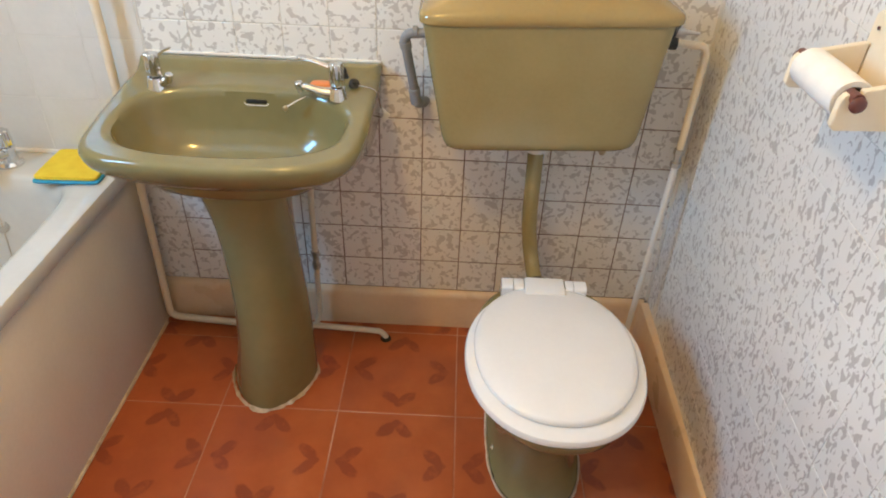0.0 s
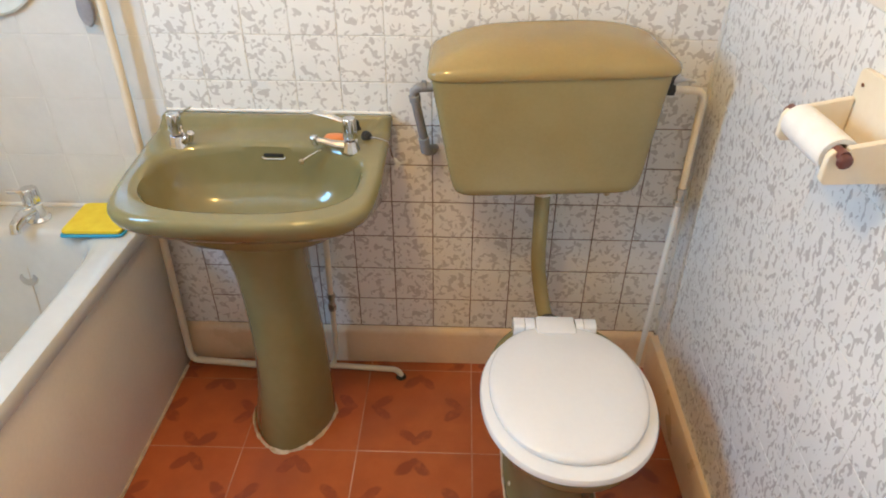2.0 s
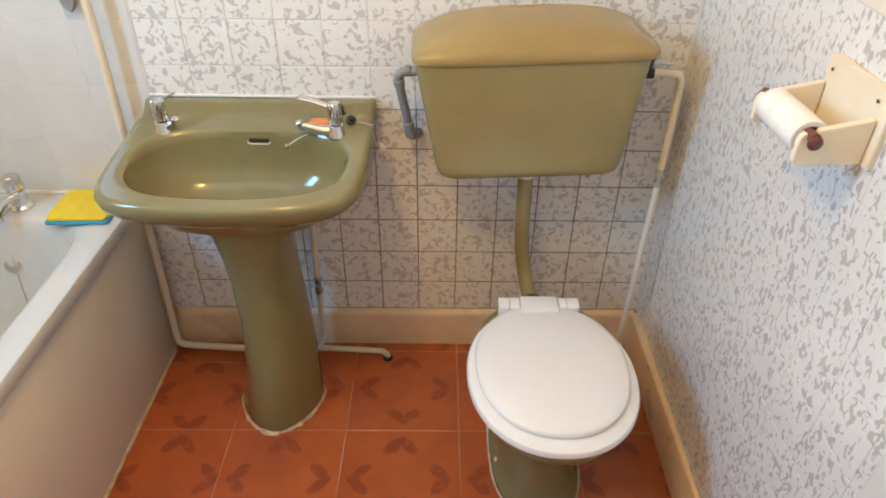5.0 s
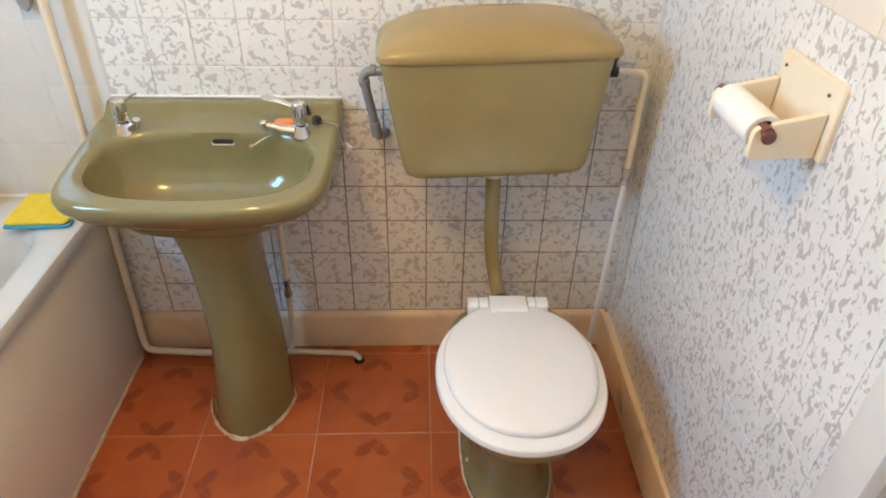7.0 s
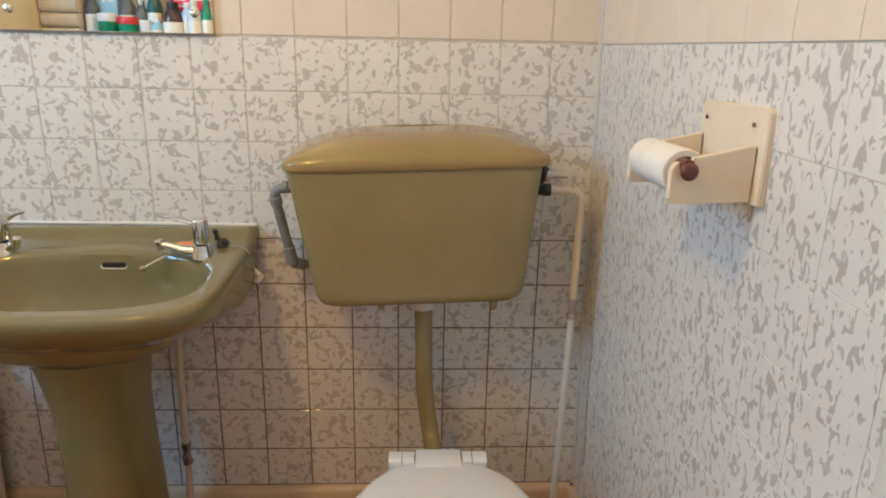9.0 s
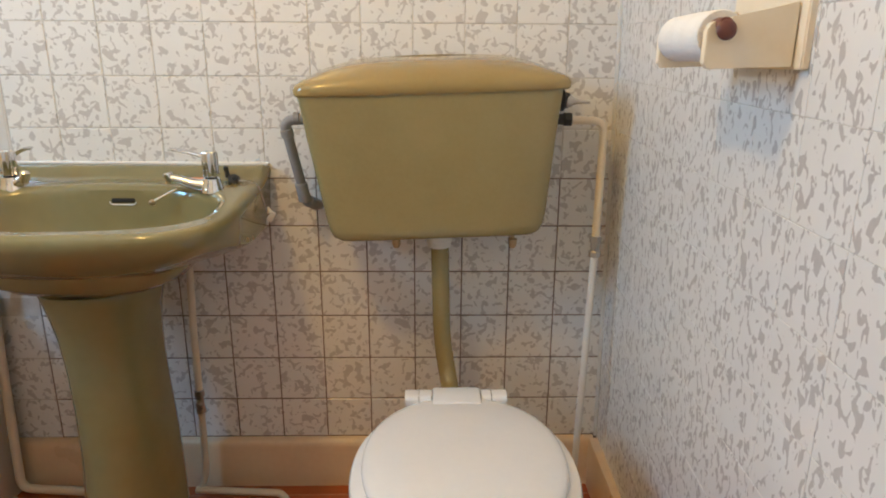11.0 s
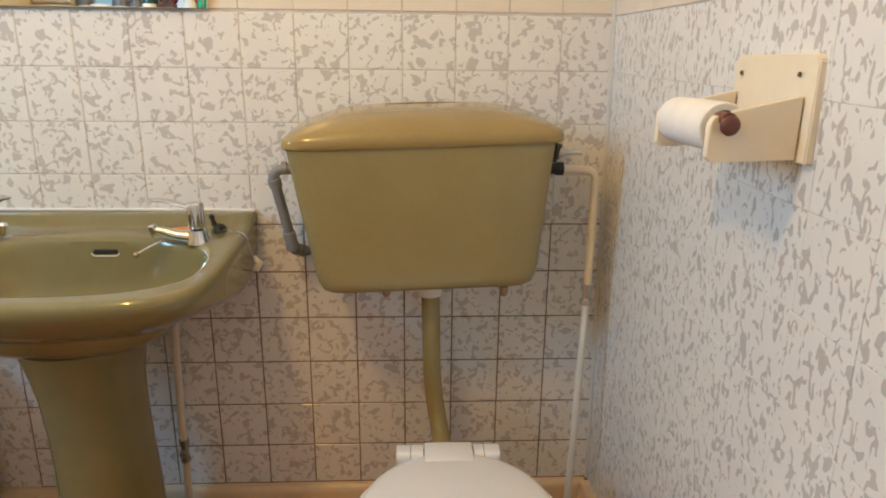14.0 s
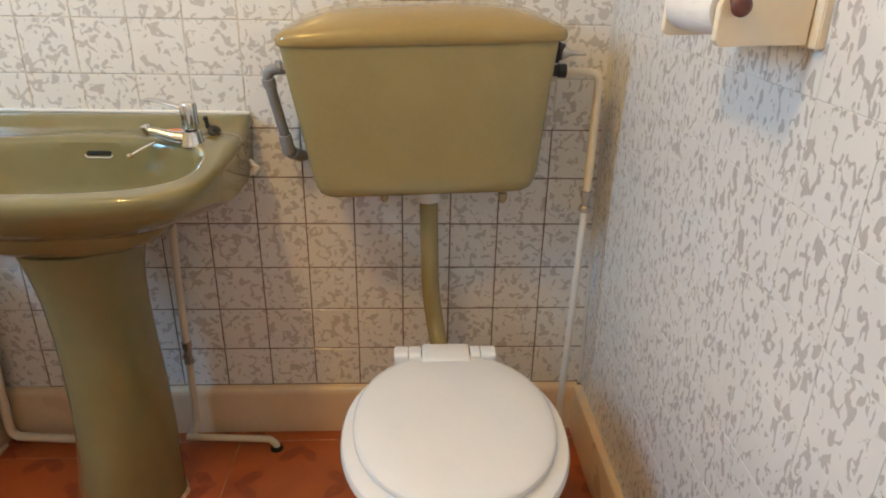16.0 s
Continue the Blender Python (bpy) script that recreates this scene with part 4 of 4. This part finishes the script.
def bath_tap(x, label):
    p = Vector((x, -0.078, 0.535))
    ob = thing("bath_tap", label, "tap", "bath taps", place=p)
    bm = B()
    lathe(bm, [(0.030, 0), (0.030, 0.005), (0.022, 0.012), (0.020, 0.035), (0.022, 0.048), (0.014, 0.054)], 28, Matrix.Translation(p))
    part("body", bm, "chrome", ob)
    bm = B()
    tube(bm, [p + Vector((0, 0, 0.032)), p + Vector((-0.004, -0.05, 0.040)), p + Vector((-0.006, -0.085, 0.030)), p + Vector((-0.006, -0.090, 0.012))], [0.015, 0.014, 0.012, 0.012], 16)
    part("spout", bm, "chrome", ob)
    bm = B()
    fluted_head(bm, Matrix.Translation(p + Vector((0, 0, 0.053))), 0.020, 0.040)
    part("head", bm, "chrome", ob)
    bm = B()
    tube(bm, [p + Vector((0, 0, 0.078)), p + Vector((-0.05, -0.01, 0.086))], [0.006, 0.005], 10)
    part("lever", bm, "chrome", ob)
    return ob


bath_tap(-1.575, "chrome bath tap with lever on the bath rim")
bath_tap(-1.735, "chrome bath tap with lever on the bath rim")

# folded sponge cloths on the corner of the bath
def cloth(name, x0, x1, y0, y1, z, h, turn, material, label):
    bm = B()
    rings = []
    for f, dz in ((0.99, 0), (1.0, h * 0.2), (1.0, h * 0.8), (0.985, h)):
        ring = super_ring(0, 0, (x1 - x0) / 2 * f, (y1 - y0) / 2 * f, (y1 - y0) / 2 * f, 0, 16, 56)
        rings.append([Vector((v.x, v.y, z + dz + 0.0018 * noise.noise(v * 30 + Vector((z * 9, 0, dz * 30))))) for v in ring])
    loft(bm, rings)
    bm.transform(Matrix.Translation(((x0 + x1) / 2, (y0 + y1) / 2, 0)) @ pose(0, 0, 0, 0, 0, turn))
    return single(name, bm, material, label, "sponge cloth", "cloths on the bath")


cloth("sponge_cloth", -1.478, -1.320, -0.166, -0.024, 0.5375, 0.006, 3, "blue", "blue sponge cloth under a yellow one on the bath")
cloth("sponge_cloth", -1.474, -1.324, -0.160, -0.016, 0.5450, 0.009, 2, "yellow", "yellow sponge cloth lying on the corner of the bath")


# ---- paper holder on the right wall ----
def roll_holder():
    x = RIGHT - 0.017
    ob = thing("toilet_roll_holder", "cream painted wooden toilet roll holder on the wall", "toilet roll holder", place=(x, -0.65, 1.09))
    z0, zt, ya, yb = 1.028, 1.135, -0.766, -0.600
    bm = B()
    outline = [(ya, z0), (ya, zt - 0.006), (ya + 0.006, zt), (yb - 0.006, zt), (yb, zt - 0.006), (yb, z0)]
    loft(bm, [[Vector((xx, y, z)) for y, z in outline] for xx in (x - 0.0005, x - 0.010)])
    bmesh.ops.bevel(bm, geom=[e for e in bm.edges], offset=0.0015, segments=2, affect="EDGES")
    part("back_plate", bm, "holder", ob)
    for y in (ya + 0.014, yb - 0.014):
        bm = B()
        side = [(x - 0.012, z0 + 0.003), (x - 0.012, z0 + 0.066), (x - 0.079, z0 + 0.051), (x - 0.082, z0 + 0.036), (x - 0.093, z0 + 0.036), (x - 0.095, z0 + 0.047), (x - 0.099, z0 + 0.045), (x - 0.103, z0 + 0.038), (x - 0.103, z0 + 0.006), (x - 0.098, z0)]
        loft(bm, [[Vector((a, yy, b)) for a, b in side] for yy in (y, y + 0.011)])
        bmesh.ops.bevel(bm, geom=[e for e in bm.edges], offset=0.0008, segments=2, affect="EDGES")
        part("side_arm", bm, "holder", ob)
    for y in (-0.619, -0.738):
        bm = B()
        lathe(bm, [(0.0026, 0), (0.0026, 0.001), (0.001, 0.0012)], 12, along((x - 0.0118, y, zt - 0.020), (x - 1, y, zt - 0.020)))
        part("screw", bm, "dowel", ob)
    bm = B()
    tube(bm, [(x - 0.088, ya + 0.006, z0 + 0.043), (x - 0.088, yb + 0.003, z0 + 0.043)], 0.0075, 14)
    rod = part("dowel", bm, "dowel", ob, "dark wooden dowel with round ends")
    for y, d in ((ya + 0.011, -1), (yb - 0.004, 1)):
        bm = B()
        lathe(bm, [(0.0055, 0.0), (0.0058, 0.004), (0.0098, 0.0055), (0.0102, 0.008), (0.0085, 0.0105), (0.004, 0.012)], 20, along((x - 0.088, y, z0 + 0.038), (x - 0.088, y + d, z0 + 0.038)))
        part("end_knob", bm, "dowel", rod)
    roll = thing("toilet_roll", "half used white toilet roll on a dowel", "toilet roll", place=(x - 0.088, -0.65, z0 + 0.046))
    c, ry0, ry1 = Vector((x - 0.083, 0, z0 + 0.0335)), ya + 0.0275, yb - 0.020
    bm = B()
    rings = []
    for y, r in ((ry0, 0.0180), (ry0, 0.0246), (ry0 + 0.002, 0.0257), ((ry0 + ry1) / 2, 0.0262), (ry1 - 0.002, 0.0257), (ry1, 0.0246), (ry1, 0.0180)):
        rings.append([Vector((c.x + r * math.cos(a), y, c.z + r * math.sin(a))) for a in (i * math.tau / 40 for i in range(40))])
    loft(bm, rings + [rings[0]], (False, False))
    part("paper", bm, "paper", roll)
    bm = B()
    rings = [[Vector((c.x + r * math.cos(a), y, c.z + r * math.sin(a))) for a in (i * math.tau / 30 for i in range(30))] for y, r in ((ry0 + 0.001, 0.0166), (ry0 + 0.001, 0.0178), (ry1 - 0.001, 0.0178), (ry1 - 0.001, 0.0166))]
    loft(bm, rings + [rings[0]], (False, False))
    part("core", bm, "card", roll)


roll_holder()


# ---- mirror on the back wall ----
mirror = thing("wall_mirror", "frameless wall mirror fixed with dome screws", "mirror", place=(-0.93, 0, 1.5))
MX0, MX1, MZ0, MZ1 = -1.150, -0.709, 1.222, 1.83
bm = B()
box(bm, MX0, MX1, -0.0135, -0.0085, MZ0, MZ1, 0.001)
part("glass", bm, "mirror", mirror, smooth=False)
for x in (MX0 + 0.035, MX1 - 0.035):
    for z in (MZ0 + 0.04, MZ1 - 0.04):
        bm = B()
        lathe(bm, [(0.009, 0), (0.0088, 0.002), (0.006, 0.005), (0.002, 0.0065)], 18, along((x, -0.0135, z), (x, -1, z)))
        part("dome_screw", bm, "chrome", mirror)

# ---- things hanging by the bath ----
brush = thing("back_brush", "grey oval bath brush hanging by its pale handle", "brush", place=(-1.33, -0.03, 1.05))
bm = B()
rows = []
for t, w, h in ((0, 0.009, 0.004), (0.1, 0.012, 0.006), (0.4, 0.0105, 0.006), (0.8, 0.013, 0.006), (1.0, 0.016, 0.005)):
    rows.append([Vector((-1.325 + 0.004 * t + w * math.cos(a), -0.022 + h * math.sin(a), 1.197 - 0.105 * t)) for a in (i * math.tau / 16 for i in range(16))])
loft(bm, rows)
part("handle", bm, "pale_blue", brush)
bm = B()
lathe(bm, [(0.4, -0.009), (0.9, -0.007), (1.0, 0.0), (0.9, 0.007), (0.4, 0.009)], 28)
bm.transform(Matrix.Translation((-1.320, -0.023, 1.058)) @ pose(0, 0, 0, 90, 0, 0) @ Matrix.Diagonal((0.0185, 0.040, 1, 1)))
part("head", bm, "brush_grey", brush)
bm = B()
lathe(bm, [(0.005, 0), (0.005, 0.02), (0.009, 0.022), (0.006, 0.026)], 14, along((-1.325, -0.001, 1.202), (-1.325, -1, 1.202)))
part("hook", bm, "white_plastic", brush)

tray = thing("round_tray", "round pale plastic tray hanging over the bath", "tray", place=(-1.54, 0, 1.165))
bm = B()
lathe(bm, [(0.118, 0.0), (0.126, 0.004), (0.127, 0.010), (0.122, 0.012), (0.113, 0.008), (0.108, 0.005), (0.05, 0.005)], 72, along((-1.54, -0.003, 1.165), (-1.54, -1, 1.165)))
part("dish", bm, "frost", tray)
bm = B()
lathe(bm, [(0.005, 0), (0.005, 0.014), (0.009, 0.016), (0.005, 0.019)], 14, along((-1.54, -0.001, 1.298), (-1.54, -1, 1.298)))
part("hook", bm, "white_plastic", tray)

# ---- shelf behind the camera with its bottles, seen in the mirror ----
SHELF_Z, SHELF_X = 1.235, LEFT + 0.008
shelf = thing("wall_shelf", "white painted bathroom shelf full of bottles", "shelf", place=(-1.6, REAR, SHELF_Z))
part("board", box(B(), LEFT + 0.005, -1.20, REAR + 0.001, REAR + 0.15, SHELF_Z - 0.018, SHELF_Z, 0.003), "white_gloss", shelf)
for x in (-1.90, -1.30):
    part("bracket", box(B(), x - 0.01, x + 0.01, REAR + 0.001, REAR + 0.12, SHELF_Z - 0.07, SHELF_Z - 0.0185, 0.003), "white_gloss", shelf)


BIG = 1.33


def on_shelf(x):
    return SHELF_X + (x + 1.945) * 1.36


def bottle(x, dy, h, r, material, cap, label, shape="round", cap_h=0.025):
    x, h, r = on_shelf(x), h * BIG, r * BIG
    p = Vector((x, REAR + dy, SHELF_Z + 0.0005))
    ob = thing("bottle", label, "bottle", "bottles on the shelf", place=p)
    sx, sy = (r, r) if shape == "round" else (r, r * 0.6)
    bm = B()
    loft(bm, [[p + Vector((sx * f * math.cos(a), sy * f * math.sin(a), z * h)) for a in (i * math.tau / 28 for i in range(28))] for f, z in ((0.9, 0), (1, 0.03), (1, 0.72), (0.93, 0.80), (0.6, 0.93), (0.45, 1.0))])
    part("body", bm, material, ob)
    bm = B()
    lathe(bm, [(0.5 * r, 0), (0.52 * r, 0.002), (0.5 * r, cap_h - 0.002), (0.4 * r, cap_h)], 20, Matrix.Translation(p + Vector((0, 0, h))))
    part("cap", bm, cap, ob)
    bm = B()
    arc = [radians(200 + 140 * i / 14) - math.pi for i in range(15)]
    loft(bm, [[p + Vector((sx * 1.012 * math.cos(a), sy * 1.012 * math.sin(a), z * h)) for a in arc] + [p + Vector((sx * 0.99 * math.cos(a), sy * 0.99 * math.sin(a), z * h)) for a in reversed(arc)] for z in (0.25, 0.62)])
    part("label_band", bm, "ink_bar", ob)
    return ob


def jar(x, dy, h, r, material, lid, label):
    x, h, r = on_shelf(x), h * BIG, r * BIG
    p = Vector((x, REAR + dy, SHELF_Z + 0.0005))
    ob = thing("jar", label, "jar", "jars on the shelf", place=p)
    bm = B()
    lathe(bm, [(r * 0.95, 0), (r, 0.003), (r, h * 0.7), (r * 0.93, h * 0.72)], 28, Matrix.Translation(p))
    part("body", bm, material, ob)
    bm = B()
    lathe(bm, [(r * 1.03, h * 0.72), (r * 1.04, h * 0.74), (r * 1.04, h * 0.97), (r, h)], 28, Matrix.Translation(p))
    part("lid", bm, lid, ob)


def carton(x0, x1, dy, d, z, h, material, label):
    x0, x1, h = on_shelf(x0), on_shelf(x1), h * BIG
    ob = thing("carton", label, "carton", "cartons on the shelf", place=((x0 + x1) / 2, REAR + dy, z))
    part("box", box(B(), x0, x1, REAR + dy, REAR + dy + d, z, z + h, 0.0015), material, ob)
    for a, b, c, e in ((0.12, 0.34, 0.62, 0.80), (0.45, 0.85, 0.64, 0.76), (0.10, 0.42, 0.22, 0.34)):
        part("print", box(B(), x0 + a * (x1 - x0), x0 + b * (x1 - x0), REAR + dy + d + 0.0002, REAR + dy + d + 0.0008, z + c * h, z + e * h), "ink_bar", ob)


def folded_towel(z, h, x0, x1, material, label):
    x0, x1 = on_shelf(x0), on_shelf(x1)
    bm = B()
    loft(bm, [[Vector((x, REAR + 0.075 + 0.06 * math.copysign(abs(math.cos(a)) ** 0.5, math.cos(a)), z + h / 2 + h / 2 * math.copysign(abs(math.sin(a)) ** 0.6, math.sin(a)) + 0.002 * noise.noise(Vector((x * 30, a, z * 20))))) for a in (i * math.tau / 24 for i in range(24))] for x in (x0, x0 + 0.01, (x0 + x1) / 2, x1 - 0.01, x1)])
    single("folded_cloth", bm, material, label, "cloth", "folded cloths on the shelf")


z = SHELF_Z + 0.001
for h, m, lab in ((0.062, "towel", "folded cream face cloth in a pile"), (0.064, "towel", "folded cream face cloth in a pile"), (0.058, "towel", "folded cream face cloth in a pile"), (0.06, "sage", "folded sage green face cloth on a pile")):
    folded_towel(z, h - 0.001, -1.945, -1.825, m, lab)
    z += h
bottle(-1.795, 0.07, 0.150, 0.022, "grey_plastic", "red", "grey bottle with a red cap on the shelf")
carton(-1.775, -1.715, 0.01, 0.04, SHELF_Z + 0.0005, 0.215, "carton_blue", "pale blue carton standing on the shelf")
jar(-1.735, 0.105, 0.095, 0.032, "green", "white_plastic", "green jar with a white lid on the shelf")
jar(-1.670, 0.10, 0.085, 0.034, "green", "red", "green jar with a red lid on the shelf")
bottle(-1.685, 0.04, 0.150, 0.031, "grey_plastic", "grey_plastic", "dark grey bottle on the shelf")
bottle(-1.632, 0.06, 0.125, 0.024, "grey_plastic", "chrome", "dark bottle with a silver cap on the shelf")
jar(-1.608, 0.115, 0.075, 0.018, "white_plastic", "white_plastic", "small white jar on the shelf")
bottle(-1.590, 0.05, 0.165, 0.026, "teal", "chrome", "dark teal bottle with a silver tip on the shelf")
bottle(-1.570, 0.115, 0.070, 0.022, "carton_blue", "white_plastic", "small blue bottle with a white cap on the shelf")
ob = bottle(-1.520, 0.09, 0.115, 0.036, "brown_glass", "black", "dark brown pump bottle on the shelf", cap_h=0.03)
bm = B()
tube(bm, [(on_shelf(-1.52), REAR + 0.09, SHELF_Z + 0.18), (on_shelf(-1.52), REAR + 0.09, SHELF_Z + 0.212), (on_shelf(-1.52) - 0.034, REAR + 0.10, SHELF_Z + 0.212)], 0.005, 10, 0.005)
part("pump", bm, "black", ob)
bottle(-1.475, 0.07, 0.12, 0.028, "pale_blue", "white_plastic", "pale blue translucent bottle on the shelf")
bottle(-1.445, 0.11, 0.125, 0.024, "frost", "frost", "milky translucent bottle on the shelf")
bottle(-1.405, 0.10, 0.130, 0.020, "green", "green", "green tube standing on the shelf")
carton(-1.520, -1.385, 0.005, 0.040, SHELF_Z + 0.0005, 0.112, "frost", "pale plain carton standing behind the bottles")
carton(-1.538, -1.372, 0.005, 0.055, SHELF_Z + 0.151, 0.052, "pink", "flat pink red carton lying on a pale one")
carton(-1.536, -1.370, 0.005, 0.055, SHELF_Z + 0.2206, 0.050, "pink", "flat pink red carton lying on another")


# ---- wall and floor tiles ----
def tile_mesh(name, w, h, depth, material, axis, bevel=0.0012):
    """A tile centred on its own origin, its glazed face along -y (axis y), -x (axis x) or up (axis z)."""
    bm = B()
    dims = {"y": (w, depth, h), "x": (depth, w, h), "z": (w, h, depth)}[axis]
    made = bmesh.ops.create_cube(bm, size=1.0)["verts"]
    for v in made:
        v.co = Vector((v.co.x * dims[0], v.co.y * dims[1], v.co.z * dims[2]))
    out = {"y": Vector((0, -1, 0)), "x": Vector((-1, 0, 0)), "z": Vector((0, 0, 1))}[axis]
    edges = [e for e in bm.edges if all(v.co.dot(out) > 0 for v in e.verts)]
    bmesh.ops.bevel(bm, geom=edges, offset=bevel, segments=1, affect="EDGES")
    return finish(name, bm, material, False)


MESHES = {}


def lay(parent, name, cx, cy, cz, w, h, depth, material, axis, bevel=0.0012):
    key = (name, round(w, 4), round(h, 4), material, axis)
    if key not in MESHES:
        MESHES[key] = tile_mesh(name, w, h, depth, material, axis, bevel)
    ob = new(name, MESHES[key])
    ob.parent = parent
    j = lambda s: random.uniform(-s, s)
    ob.matrix_basis = pose(cx, cy, cz, j(0.12), j(0.12), j(0.12))
    return ob


GAP = 0.0019
# back wall: a cut column by the corner, then full tiles to the left
columns = [(0.0, RIGHT + 0.019)] + [(-TILE * (k + 1), -TILE * k) for k in range(11)] 
rows = [(DADO - TILE * (j + 1), DADO - TILE * j) for j in range(9)] + [(SKIRT + 0.001, DADO - TILE * 9)]
for a, b in columns:
    if b - a < 0.004:
        continue
    for z0, z1 in rows:
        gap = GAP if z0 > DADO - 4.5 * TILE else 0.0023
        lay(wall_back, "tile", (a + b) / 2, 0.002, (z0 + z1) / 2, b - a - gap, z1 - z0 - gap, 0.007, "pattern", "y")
    for j in range(9):
        z0 = DADO + 0.004 + TILE * j
        lay(wall_back, "tile", (a + b) / 2, 0.0017, z0 + TILE / 2, b - a - GAP, TILE - GAP, 0.007, "cream_tile", "y")
# the strip beside the bath, below its rim
for z0, z1 in rows:
    if z1 < 0.56:
        lay(wall_back, "tile", (BATH_X - TILE * 11) / 2, 0.002, (z0 + z1) / 2, -TILE * 11 - BATH_X - GAP, z1 - z0 - GAP, 0.007, "pattern", "y")
# white tiles at the end of the bath
big = 0.154
for i in range(5):
    b = EDGE_X - 0.002 if i == 0 else -1.346 - (i - 1) * big
    a = -1.346 - i * big
    for j in range(11):
        z0 = 0.532 + j * big
        lay(wall_back, "tile", (a + b) / 2, 0.002, z0 + big / 2, b - a - 0.0018, big - 0.0018, 0.007, "white_tile", "y")
# tiles round the shelf on the rear wall
for i in range(6):
    for j in range(5):
        lay(wall_rear, "tile", LEFT + 0.077 + i * big, REAR + 0.0, 1.16 + j * big, big - 0.002, big - 0.002, 0.003, "matt_tile", "y")
# right wall up to the door surround
for k in range(1, 11):
    a, b = -0.012 - TILE * k, -0.012 - TILE * (k - 1) if k > 1 else -0.003
    a = max(a, DOOR_Y1 + 0.067)
    if b - a < 0.02:
        continue
    for z0, z1 in rows:
        lay(wall_right, "tile", RIGHT + 0.0037, (a + b) / 2, (z0 + z1) / 2, b - a - 0.0009, z1 - z0 - 0.0009, 0.007, "streaked", "x", 0.0004)
    for j in range(6):
        z0 = DADO + 0.0012 + TILE * j
        lay(wall_right, "tile", RIGHT + 0.003, (a + b) / 2, z0 + TILE / 2, b - a - 0.0009, TILE - 0.0012, 0.007, "cream_tile", "x", 0.0004)
# floor
FT = 0.309
for i in range(6):
    for j in range(7):
        x1, y1 = 0.191 - FT * i, 0.256 - FT * j
        x0, y0 = max(x1 - FT, BATH_X), max(y1 - FT, REAR)
        x1, y1 = min(x1, RIGHT + 0.03), min(y1, 0.0)
        if x1 - x0 > 0.03 and y1 - y0 > 0.03:
            # the tile in the corner by the bath is cut across below the pipe
            cuts = (y0, -0.107, y1) if i == 4 and y0 < -0.107 < y1 else (y0, y1)
            for p, q in zip(cuts, cuts[1:]):
                lay(floor, "floor_tile", (x0 + x1) / 2, (p + q) / 2, -0.0035, x1 - x0 - 0.003, q - p - 0.003, 0.007, "floor", "z")
